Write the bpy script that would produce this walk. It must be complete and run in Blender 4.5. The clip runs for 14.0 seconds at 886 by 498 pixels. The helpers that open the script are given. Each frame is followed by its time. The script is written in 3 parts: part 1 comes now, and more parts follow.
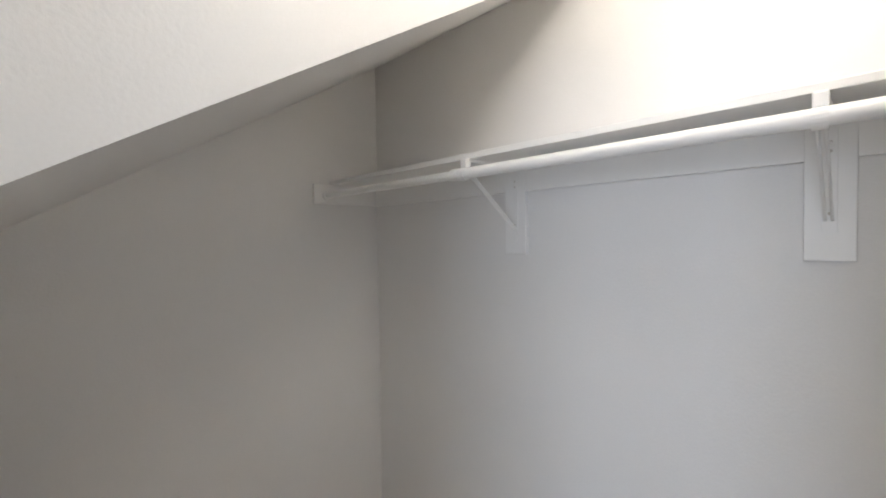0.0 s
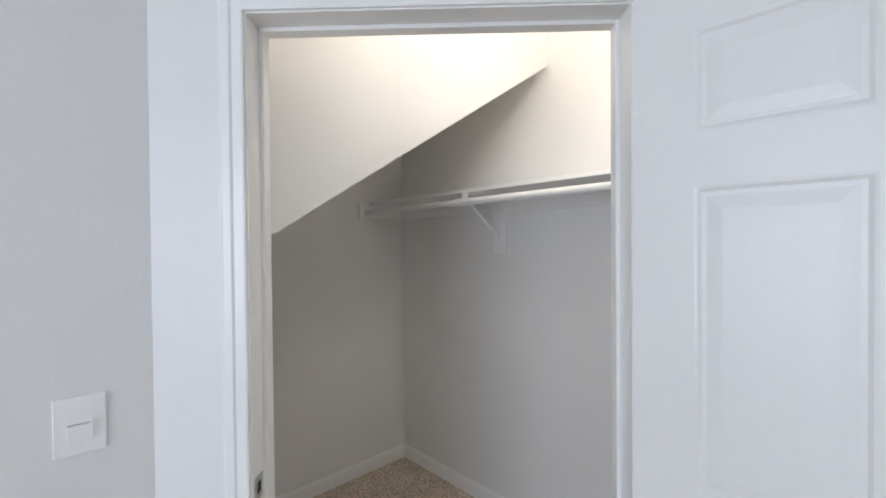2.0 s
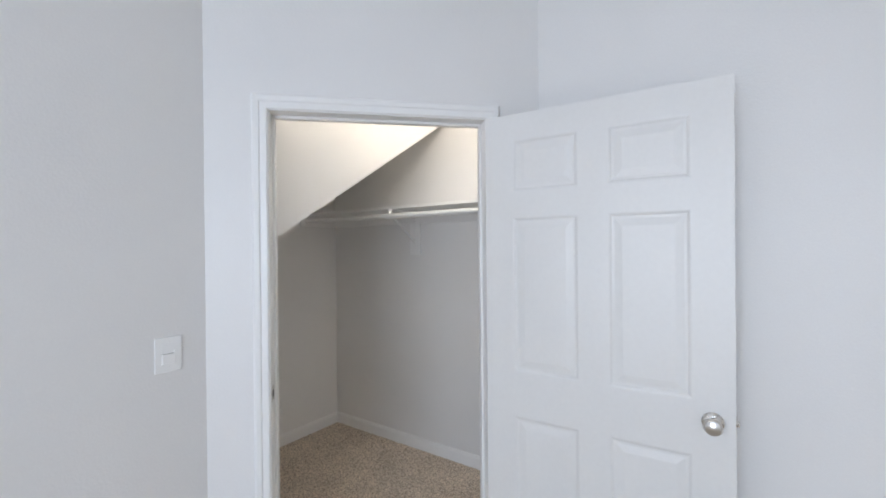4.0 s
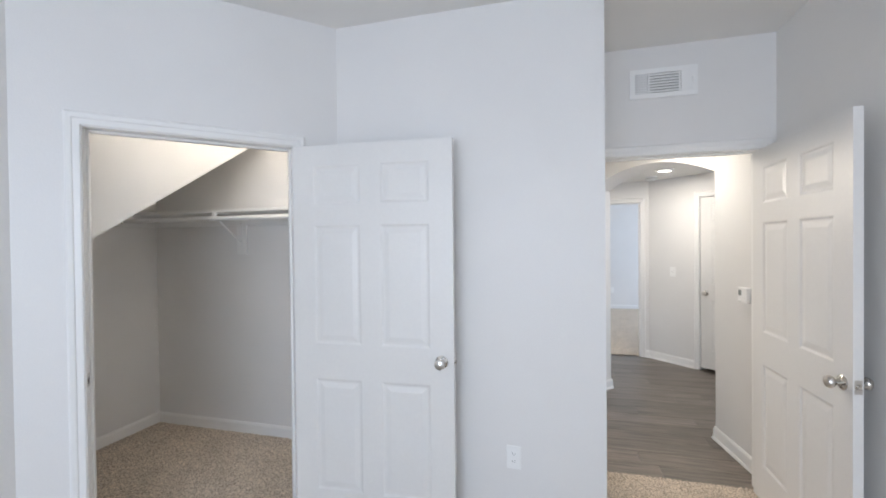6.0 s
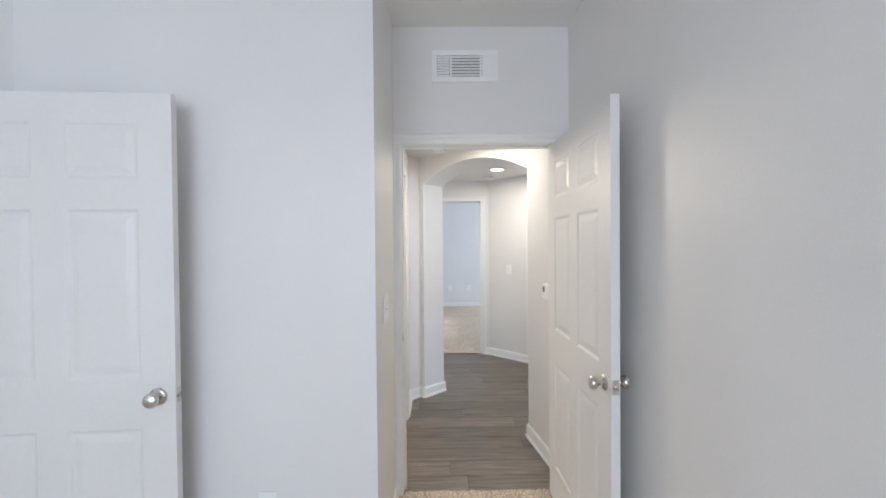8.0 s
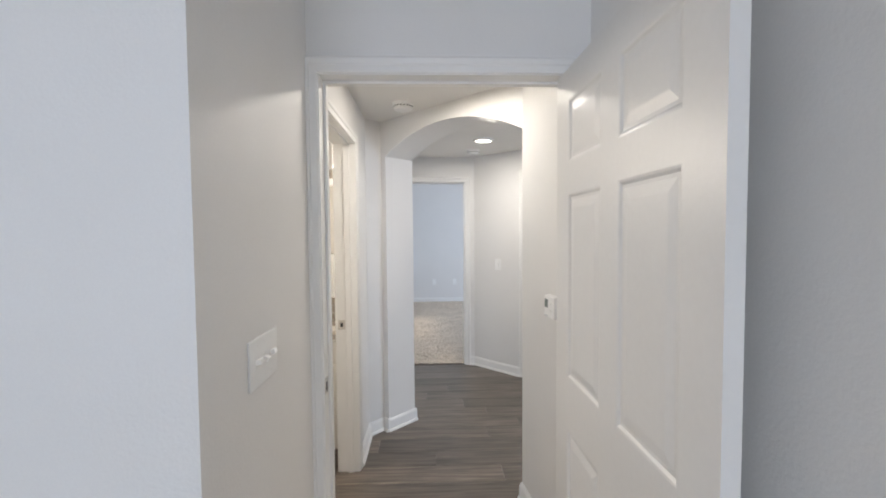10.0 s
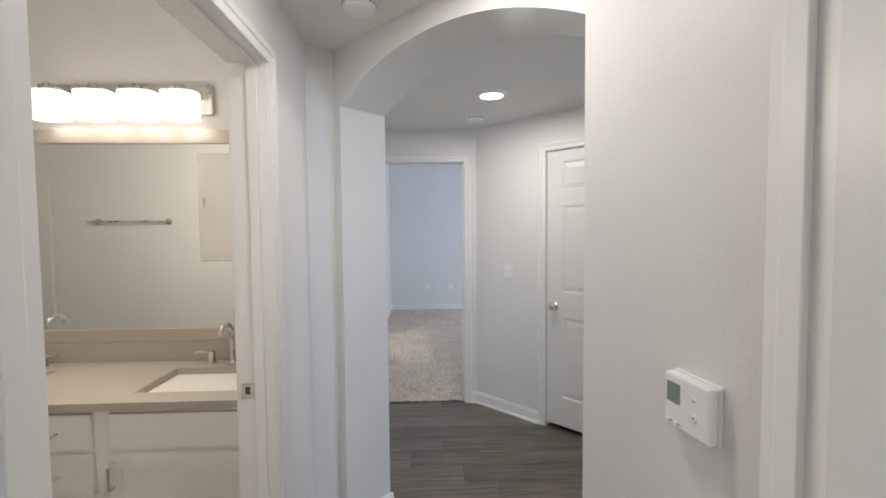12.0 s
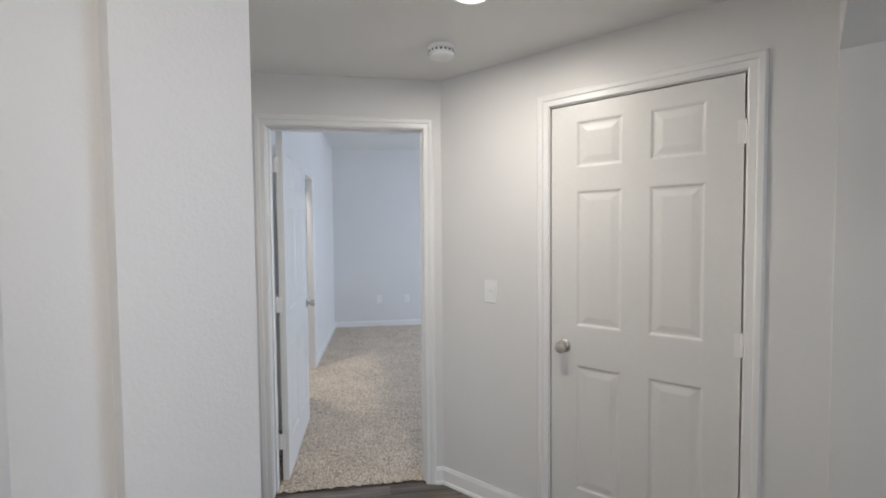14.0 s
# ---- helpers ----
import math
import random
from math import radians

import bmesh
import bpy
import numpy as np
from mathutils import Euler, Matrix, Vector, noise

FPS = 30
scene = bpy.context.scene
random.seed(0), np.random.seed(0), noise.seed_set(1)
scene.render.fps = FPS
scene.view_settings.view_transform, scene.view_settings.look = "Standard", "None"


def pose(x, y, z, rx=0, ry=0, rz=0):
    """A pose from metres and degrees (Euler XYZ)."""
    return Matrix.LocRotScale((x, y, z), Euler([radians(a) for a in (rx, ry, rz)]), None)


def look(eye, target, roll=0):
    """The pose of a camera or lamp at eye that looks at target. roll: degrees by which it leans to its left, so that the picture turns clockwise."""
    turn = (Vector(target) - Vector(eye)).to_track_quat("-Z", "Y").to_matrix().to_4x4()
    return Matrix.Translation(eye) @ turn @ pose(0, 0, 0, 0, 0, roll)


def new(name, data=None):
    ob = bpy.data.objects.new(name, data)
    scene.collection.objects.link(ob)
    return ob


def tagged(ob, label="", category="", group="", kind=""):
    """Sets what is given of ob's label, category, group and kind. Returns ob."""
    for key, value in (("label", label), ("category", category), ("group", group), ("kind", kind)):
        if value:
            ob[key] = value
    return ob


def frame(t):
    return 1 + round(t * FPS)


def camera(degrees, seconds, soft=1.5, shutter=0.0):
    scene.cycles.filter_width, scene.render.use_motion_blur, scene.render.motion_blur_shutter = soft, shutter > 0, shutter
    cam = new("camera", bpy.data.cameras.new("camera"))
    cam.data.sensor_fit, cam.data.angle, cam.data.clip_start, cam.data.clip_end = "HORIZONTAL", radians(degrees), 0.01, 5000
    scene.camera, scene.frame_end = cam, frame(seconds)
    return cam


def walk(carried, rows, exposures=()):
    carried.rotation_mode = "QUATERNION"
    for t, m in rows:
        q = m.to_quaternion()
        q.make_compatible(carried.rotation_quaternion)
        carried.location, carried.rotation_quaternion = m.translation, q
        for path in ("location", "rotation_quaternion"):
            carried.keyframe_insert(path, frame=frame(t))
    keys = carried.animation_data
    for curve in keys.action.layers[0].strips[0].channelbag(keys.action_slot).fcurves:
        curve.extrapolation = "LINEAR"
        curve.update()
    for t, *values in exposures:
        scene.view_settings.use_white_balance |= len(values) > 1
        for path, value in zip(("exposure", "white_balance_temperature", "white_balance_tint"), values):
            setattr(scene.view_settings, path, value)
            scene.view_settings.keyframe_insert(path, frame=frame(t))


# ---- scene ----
cam = camera(92.9, 14.0, soft=1.8)
PATH = [
    (0, (0.001, 0.826, 1.516), (-1.421, 2.231, 1.463), -0.7),
    (0.5, (0.131, 0.693, 1.514), (-1.309, 2.081, 1.47), -0.5),
    (1, (0.288, 0.57, 1.505), (-1.162, 1.947, 1.466), -0.5),
    (1.5, (0.433, 0.448, 1.511), (-1.03, 1.811, 1.479), -0.4),
    (2, (0.554, 0.294, 1.511), (-0.899, 1.667, 1.487), -0.5),
    (4.5, (1.143, -0.478, 1.503), (0.133, 1.249, 1.493), -0.5),
    (5, (1.253, -0.612, 1.505), (0.39, 1.192, 1.493), -0.5),
    (5.5, (1.382, -0.684, 1.504), (0.688, 1.192, 1.493), -0.5),
    (6, (1.527, -0.724, 1.517), (1.002, 1.206, 1.494), -0.6),
    (6.5, (1.656, -0.697, 1.512), (1.288, 1.268, 1.487), -0.5),
    (7, (1.788, -0.592, 1.51), (1.558, 1.395, 1.481), -0.4),
    (7.5, (1.894, -0.447, 1.506), (1.799, 1.551, 1.48), -0.5),
    (8, (2.001, -0.273, 1.486), (2.028, 1.726, 1.458), -0.5),
    (10.5, (2.185, 0.924, 1.502), (2.254, 2.92, 1.412), -0.5),
    (11, (2.19, 1.204, 1.482), (2.256, 3.201, 1.397), -0.7),
    (11.5, (2.212, 1.482, 1.484), (2.279, 3.479, 1.394), -0.3),
    (12, (2.254, 1.791, 1.476), (2.338, 3.787, 1.385), -0.5),
    (12.5, (2.274, 2.109, 1.467), (2.361, 4.105, 1.378), -0.6),
    (13, (2.245, 2.453, 1.469), (2.338, 4.450, 1.385), -0.5),
    (13.5, (2.275, 2.72, 1.459), (2.394, 4.715, 1.377), -0.7),
    (14, (2.348, 2.934, 1.454), (2.633, 4.912, 1.378), -0.5),
]
walk(cam, [(t, look(eye, target, roll)) for t, eye, target, roll in PATH],
     exposures=[(0, 0.2, 6500, 10), (0.5, 0.14, 6500, 10), (1.0, 0.03, 6500, 10), (2.0, -0.1, 6500, 10), (5.0, -0.09, 6500, 10), (7.0, -0.06, 6500, 10),
                (8.2, -0.1, 6500, 10), (10.5, -0.36, 6450, 10), (11.5, -0.58, 6280, 10), (12.0, -0.56, 6280, 10), (13.0, -0.58, 6270, 10), (14.0, -0.52, 6420, 10)])

# ---- world and large lights ----
scene.cycles.max_bounces, scene.cycles.diffuse_bounces = 16, 12
world = bpy.data.worlds.new("world")
scene.world = world
world.use_nodes = True
_n = world.node_tree.nodes
_sky = _n.new("ShaderNodeTexSky")
_sky.sky_type, _sky.sun_disc = "NISHITA", False
_sky.sun_elevation, _sky.sun_rotation = radians(38), radians(200)
world.node_tree.links.new(_sky.outputs[0], _n["Background"].inputs[0])
_n["Background"].inputs[1].default_value = 0.1


def area_lamp(name, m, w, h, watts, colour, shape="RECTANGLE", spread=180):
    d = bpy.data.lights.new(name, "AREA")
    d.shape, d.size, d.size_y, d.energy, d.color = shape, w, h, watts, colour
    d.spread = radians(spread)
    ob = new(name, d)
    ob.matrix_world = m
    return ob


DAY = (0.68, 0.80, 1.0)
WARM = (1.0, 0.925, 0.83)
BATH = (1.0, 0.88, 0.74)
# daylight in the window openings
area_lamp("window_light", look((1.15, -3.46, 1.5), (1.15, 0, 1.5)), 2.3, 1.6, 87, DAY)
area_lamp("window_light", look((5.55, 7.4, 1.5), (1.6, 7.4, 1.2)), 1.8, 1.4, 100, DAY)
area_lamp("window_light", look((6.9, 1.8, 1.5), (3.5, 3.0, 1.2)), 1.8, 1.5, 92, DAY)


# ---- materials ----
def material(name, colour, rough=0.6, metal=0.0, grain=0.0, grain_scale=200.0, bump=0.0, bump_scale=150.0, blotch=0.06, blotch_scale=1.6, island=0.0):
    m = bpy.data.materials.new(name)
    m.use_nodes = True
    t = m.node_tree
    b = t.nodes["Principled BSDF"]
    b.inputs["Roughness"].default_value, b.inputs["Metallic"].default_value = rough, metal
    tc = t.nodes.new("ShaderNodeTexCoord")
    co = t.nodes.new("ShaderNodeMapping")
    co.inputs["Location"].default_value = (3.137, 5.271, 7.413)
    t.links.new(tc.outputs["Object"], co.inputs["Vector"])
    big = t.nodes.new("ShaderNodeTexNoise")
    big.inputs["Scale"].default_value, big.inputs["Detail"].default_value = blotch_scale, 3
    t.links.new(co.outputs[0], big.inputs["Vector"])
    small = t.nodes.new("ShaderNodeTexNoise")
    small.inputs["Scale"].default_value, small.inputs["Detail"].default_value = grain_scale, 4
    t.links.new(co.outputs[0], small.inputs["Vector"])

    def rng(src, spread):
        r = t.nodes.new("ShaderNodeMapRange")
        r.inputs["From Min"].default_value, r.inputs["From Max"].default_value = 0.3, 0.7
        r.inputs["To Min"].default_value, r.inputs["To Max"].default_value = 1 - spread, 1 + spread
        t.links.new(src, r.inputs["Value"])
        return r.outputs[0]

    f = rng(big.outputs["Fac"], blotch)
    if grain:
        mm = t.nodes.new("ShaderNodeMath")
        mm.operation = "MULTIPLY"
        t.links.new(f, mm.inputs[0])
        t.links.new(rng(small.outputs["Fac"], grain), mm.inputs[1])
        f = mm.outputs[0]
    if island:
        oi = t.nodes.new("ShaderNodeObjectInfo")
        r = t.nodes.new("ShaderNodeMapRange")
        r.inputs["To Min"].default_value, r.inputs["To Max"].default_value = 1 - island, 1 + island
        t.links.new(oi.outputs["Random"], r.inputs["Value"])
        mm = t.nodes.new("ShaderNodeMath")
        mm.operation = "MULTIPLY"
        t.links.new(f, mm.inputs[0])
        t.links.new(r.outputs[0], mm.inputs[1])
        f = mm.outputs[0]
    v = t.nodes.new("ShaderNodeVectorMath")
    v.operation = "SCALE"
    v.inputs[0].default_value = colour
    t.links.new(f, v.inputs["Scale"])
    t.links.new(v.outputs[0], b.inputs["Base Color"])
    rr = t.nodes.new("ShaderNodeMapRange")
    rr.inputs["To Min"].default_value, rr.inputs["To Max"].default_value = max(0.02, rough - 0.06), min(1, rough + 0.06)
    t.links.new(big.outputs["Fac"], rr.inputs["Value"])
    t.links.new(rr.outputs[0], b.inputs["Roughness"])
    if bump:
        n = t.nodes.new("ShaderNodeTexNoise")
        n.inputs["Scale"].default_value, n.inputs["Detail"].default_value = bump_scale, 3
        t.links.new(co.outputs[0], n.inputs["Vector"])
        bp = t.nodes.new("ShaderNodeBump")
        bp.inputs["Strength"].default_value, bp.inputs["Distance"].default_value = bump, 0.002
        t.links.new(n.outputs["Fac"], bp.inputs["Height"])
        t.links.new(bp.outputs[0], b.inputs["Normal"])
    return m


def glow(name, colour, strength):
    m = bpy.data.materials.new(name)
    m.use_nodes = True
    b = m.node_tree.nodes["Principled BSDF"]
    b.inputs["Base Color"].default_value = (0.8, 0.8, 0.8, 1)
    b.inputs["Emission Color"].default_value = (*colour, 1)
    b.inputs["Emission Strength"].default_value = strength
    return m


WALL = material("wall_paint", (0.77, 0.76, 0.745), 0.44, grain=0.012, bump=0.27, bump_scale=120, blotch=0.02)
CEIL = material("ceiling_paint", (0.80, 0.79, 0.77), 0.55, bump=0.3, bump_scale=90, blotch=0.02)
TRIM = material("white_trim_paint", (0.83, 0.825, 0.81), 0.32, bump=0.08, bump_scale=60, blotch=0.02)
DOORP = material("white_door_paint", (0.765, 0.755, 0.735), 0.36, grain=0.01, grain_scale=60, bump=0.12, bump_scale=220, blotch=0.02)
PLASTIC = material("white_plastic", (0.86, 0.86, 0.85), 0.28, blotch=0.01)
NICKEL = material("satin_nickel", (0.62, 0.59, 0.55), 0.28, 1.0, blotch=0.04, blotch_scale=20)
DARK = material("dark_gap", (0.03, 0.03, 0.03), 0.7)
GREYP = material("grey_slot", (0.22, 0.22, 0.22), 0.6)
LCD = material("display_grey", (0.23, 0.26, 0.25), 0.15)
COUNTER = material("beige_solid_counter", (0.43, 0.39, 0.34), 0.3, grain=0.05, grain_scale=300, blotch=0.04)
PORC = material("white_porcelain", (0.82, 0.81, 0.79), 0.12, blotch=0.01)
CAB = material("cream_cabinet_paint", (0.78, 0.76, 0.72), 0.4, blotch=0.02, bump=0.05)
FRAMEM = material("champagne_frame", (0.50, 0.45, 0.39), 0.4, 0.35, blotch=0.04)
CARPET = material("beige_carpet", (0.53, 0.45, 0.36), 0.95, grain=0.6, grain_scale=120, bump=1.0, bump_scale=260, blotch=0.10, blotch_scale=5)
CANLENS = glow("lamp_lens", (1.0, 0.93, 0.82), 9)
SHADE = glow("lamp_shade_glass", (1.0, 0.90, 0.76), 2.0)
MIRROR = material("mirror_glass", (0.86, 0.88, 0.87), 0.02, 1.0, blotch=0.0)
MIRROR.node_tree.nodes["Principled BSDF"].inputs["Roughness"].default_value = 0.01
for _l in list(MIRROR.node_tree.links):
    if _l.to_socket.name == "Roughness":
        MIRROR.node_tree.links.remove(_l)


def vinyl_material():
    m = material("grey_brown_vinyl", (0.145, 0.121, 0.100), 0.32, bump=0.12, bump_scale=300, blotch=0.18, blotch_scale=4, island=0.2)
    t = m.node_tree
    b = t.nodes["Principled BSDF"]
    co = t.nodes.new("ShaderNodeTexCoord")
    oi = t.nodes.new("ShaderNodeObjectInfo")
    add = t.nodes.new("ShaderNodeVectorMath")
    add.operation = "MULTIPLY_ADD"
    add.inputs[1].default_value = (1.3, 22.0, 1.0)
    t.links.new(co.outputs["Object"], add.inputs[0])
    k = t.nodes.new("ShaderNodeMath")
    k.operation = "MULTIPLY"
    k.inputs[1].default_value = 40
    t.links.new(oi.outputs["Random"], k.inputs[0])
    t.links.new(k.outputs[0], add.inputs[2])
    n = t.nodes.new("ShaderNodeTexNoise")
    n.inputs["Scale"].default_value, n.inputs["Detail"].default_value, n.inputs["Distortion"].default_value = 2.2, 6, 0.6
    t.links.new(add.outputs[0], n.inputs["Vector"])
    r = t.nodes.new("ShaderNodeMapRange")
    r.inputs["From Min"].default_value, r.inputs["From Max"].default_value = 0.3, 0.7
    r.inputs["To Min"].default_value, r.inputs["To Max"].default_value = 0.62, 1.45
    t.links.new(n.outputs["Fac"], r.inputs["Value"])
    old = [l for l in t.links if l.to_socket == b.inputs["Base Color"]][0].from_socket
    v = t.nodes.new("ShaderNodeVectorMath")
    v.operation = "SCALE"
    t.links.new(old, v.inputs[0])
    t.links.new(r.outputs[0], v.inputs["Scale"])
    t.links.new(v.outputs[0], b.inputs["Base Color"])
    return m


VINYL = vinyl_material()
SUBFLOOR = material("subfloor", (0.10, 0.09, 0.08), 0.9)


# ---- mesh helpers ----
def mesh_of(name, bm, mat):
    bmesh.ops.recalc_face_normals(bm, faces=bm.faces[:])
    me = bpy.data.meshes.new(name)
    bm.to_mesh(me)
    bm.free()
    for mm in (mat if isinstance(mat, (list, tuple)) else [mat]):
        me.materials.append(mm)
    return me


def part(name, bm, mat, parent=None, label="", smooth=False):
    me = mesh_of(name, bm, mat)
    if smooth:
        for p in me.polygons:
            p.use_smooth = True
        me.set_sharp_from_angle(angle=radians(35))
    ob = new(name, me)
    if parent is not None:
        ob.parent = parent
    if label:
        tagged(ob, label)
    return ob


def thing(name, label, category, m=None, group="", kind=""):
    ob = new(name)
    if m is not None:
        ob.matrix_world = m
    return tagged(ob, label, category, group, kind)


def box(x0, y0, z0, x1, y1, z1, bevel=0.0, bm=None):
    b = bm if bm is not None else bmesh.new()
    vs = [b.verts.new((x, y, z)) for x in (x0, x1) for y in (y0, y1) for z in (z0, z1)]
    fs = [(0, 1, 3, 2), (4, 6, 7, 5), (0, 4, 5, 1), (2, 3, 7, 6), (0, 2, 6, 4), (1, 5, 7, 3)]
    made = [b.faces.new([vs[i] for i in f]) for f in fs]
    if bevel:
        es = list({e for f in made for e in f.edges})
        bmesh.ops.bevel(b, geom=es, offset=bevel, segments=2, profile=0.5, affect="EDGES")
    return b


def lathe(profile, n=28, bm=None, m=None):
    """Turns (radius, height) points round the local z axis."""
    b = bm if bm is not None else bmesh.new()
    rings = []
    for r, h in profile:
        if r < 1e-6:
            rings.append([b.verts.new((0, 0, h))])
        else:
            rings.append([b.verts.new((r * math.cos(a), r * math.sin(a), h)) for a in [2 * math.pi * i / n for i in range(n)]])
    for p, q in zip(rings, rings[1:]):
        for i in range(n):
            j = (i + 1) % n
            vs = [p[i % len(p)], p[j % len(p)], q[j % len(q)], q[i % len(q)]]
            u = []
            for v in vs:
                if v not in u:
                    u.append(v)
            if len(u) > 2:
                b.faces.new(u)
    if m is not None:
        bmesh.ops.transform(b, matrix=m, verts=[v for r in rings for v in r])
    return b


def tube(points, radius, n=12, bm=None):
    b = bm if bm is not None else bmesh.new()
    pts = [Vector(p) for p in points]
    rings = []
    up = Vector((0.31, 0.17, 0.93)).normalized()
    for i, p in enumerate(pts):
        d = (pts[min(i + 1, len(pts) - 1)] - pts[max(i - 1, 0)]).normalized()
        a = d.cross(up).normalized()
        c = d.cross(a)
        rings.append([b.verts.new(p + radius * (math.cos(2 * math.pi * k / n) * a + math.sin(2 * math.pi * k / n) * c)) for k in range(n)])
    for p, q in zip(rings, rings[1:]):
        for k in range(n):
            b.faces.new((p[k], p[(k + 1) % n], q[(k + 1) % n], q[k]))
    b.faces.new(rings[0][::-1])
    b.faces.new(rings[-1])
    return b


def frame_of(p, d):
    """Pose with x along the wall d, y into the wall (away from the viewer's side), z up."""
    d = Vector((d[0], d[1], 0)).normalized()
    n = Vector((-d.y, d.x, 0))
    return Matrix(((d.x, n.x, 0, p[0]), (d.y, n.y, 0, p[1]), (0, 0, 1, 0), (0, 0, 0, 1)))


def wall(name, p0, p1, thick, height, openings=(), label="painted interior wall with light orange-peel texture", z0=-0.05, cut0=0.0, cut1=0.0):
    """A wall whose seen face runs from p0 to p1, thickening to the left of that way. cut: how far the back face is shortened at either end."""
    bm = bmesh.new()
    length = (Vector(p1) - Vector(p0)).length
    xs = [0.0]
    for s0, s1, top in openings:
        xs += [s0, s1]
    xs.append(length)
    spans = [(xs[i], xs[i + 1], z0) for i in range(0, len(xs), 2)] + [(s0, s1, top) for s0, s1, top in openings]
    for a, c, z in spans:
        ca = cut0 if a == 0 else 0
        cc = cut1 if c == length else 0
        quad = [(a, 0), (c, 0), (c - cc, thick), (a + ca, thick)]
        lo = [bm.verts.new((x, y, z)) for x, y in quad]
        hi = [bm.verts.new((x, y, height)) for x, y in quad]
        bm.faces.new(lo[::-1])
        bm.faces.new(hi)
        for i in range(4):
            j = (i + 1) % 4
            bm.faces.new((lo[i], lo[j], hi[j], hi[i]))
    bmesh.ops.transform(bm, matrix=frame_of(p0, Vector(p1) - Vector(p0)), verts=bm.verts[:])
    return tagged(part(name, bm, WALL), label, "wall", kind="structure")


def arch_wall(name, p0, p1, thick, height, s0, s1, spring, rise, label):
    """A wall pierced by a segmental arch between s0 and s1."""
    bm = bmesh.new()
    length = (Vector(p1) - Vector(p0)).length
    half = (s1 - s0) / 2
    rad = (half * half + rise * rise) / (2 * rise)
    n = 32
    arc = []
    for i in range(n + 1):
        x = -half + 2 * half * i / n
        arc.append((s0 + half + x, spring + math.sqrt(max(rad * rad - x * x, 0)) - (rad - rise)))
    def column(a, za, c, zc):
        vs = [bm.verts.new(v) for v in ((a, 0, za), (c, 0, zc), (c, 0, height), (a, 0, height), (a, thick, za), (c, thick, zc), (c, thick, height), (a, thick, height))]
        for f in ((0, 1, 2, 3), (7, 6, 5, 4), (0, 4, 5, 1)):
            bm.faces.new([vs[i] for i in f])
        return vs
    def solid(a, c):
        box(a, 0, -0.05, c, thick, height, bm=bm)
    if s0 > 0:
        solid(0, s0)
    for (a, za), (c, zc) in zip(arc, arc[1:]):
        column(a, za, c, zc)
    if s1 < length - 1e-4:
        solid(s1, length)
    bmesh.ops.remove_doubles(bm, verts=bm.verts[:], dist=1e-5)
    ob = part(name, bm, WALL)
    for p in ob.data.polygons:
        p.use_smooth = abs(p.normal.y) < 0.5
    ob.data.set_sharp_from_angle(angle=radians(25))
    ob.matrix_world = frame_of(p0, Vector(p1) - Vector(p0))
    return tagged(ob, label, "wall", kind="structure")


def slab_polygon(name, pts, z0, z1, mat, label, category):
    bm = bmesh.new()
    lo = [bm.verts.new((x, y, z0)) for x, y in pts]
    hi = [bm.verts.new((x, y, z1)) for x, y in pts]
    bm.faces.new(lo[::-1])
    bm.faces.new(hi)
    for i in range(len(pts)):
        j = (i + 1) % len(pts)
        bm.faces.new((lo[i], lo[j], hi[j], hi[i]))
    return tagged(part(name, bm, mat), label, category, kind="structure")


# ---- plan ----
H, HH, HB = 2.742, 2.312, 2.44
S2 = math.sqrt(0.5)
LEDGE, CORNER, JUT = (-0.635, 0.475), (0.325, 1.435), (1.75, 1.435)
VENT_Y, RIGHT_X, HALL_X = 2.19, 2.775, 1.73
ARCH_R = (2.69, 2.93)
ARCH_P = (1.868, 3.778)            # front edge of the arch's far jamb
AD = (Vector(ARCH_R) - Vector(ARCH_P)).normalized()     # way of the arched wall
FACET0, FACET1 = (HALL_X, 3.716), (1.87, 3.856)      # short diagonal wall behind the jamb
ENT = 8.005      # x + y on the entry door's diagonal wall
BED_Y, FAR_Y, FAR_X = 5.32, 9.55, 1.61
BACK_Y, CL_X = 2.135, -1.81
C_OPEN = (0.234, 1.113)           # closet door, along the diagonal
H_OPEN = (1.792, 2.692)             # hall door, in x
B_OPEN = (2.372, 3.245)             # bath door, in y
F_OPEN = (1.739, 2.579)           # far bedroom door, in x
J = 0.018

wall("wall_bedroom_left", (-0.635, -3.5), LEDGE, 0.115, H)
wall("wall_closet_diagonal", LEDGE, CORNER, 0.115, H, [(C_OPEN[0] - J, C_OPEN[1] + J, 2.067)], cut0=0.048, cut1=-0.048)
wall("wall_bedroom_front", CORNER, JUT, 0.12, H)
wall("wall_jut", (1.75, 1.555), (1.75, VENT_Y), 0.12, H)
wall("wall_hall_door", (1.60, VENT_Y), (RIGHT_X, VENT_Y), 0.12, H, [(H_OPEN[0] - J - 1.60, H_OPEN[1] + J - 1.60, 2.081)])
wall("wall_right", (RIGHT_X, 2.31), (RIGHT_X, -3.5), 0.12, H)
wall("wall_hall_right", ARCH_R, (RIGHT_X, 2.31), 0.12, HB, cut0=-0.04)
wall("wall_bedroom_back", (RIGHT_X, -3.5), (-0.75, -3.5), 0.12, H, [(0.475, 2.775, 2.3)], label="painted bedroom wall around a window opening")
bm = box(0.0, -3.62, -0.05, 2.3, -3.5, 0.70)
tagged(part("wall_window_sill", bm, WALL), "painted wall below the window", "wall", kind="structure")
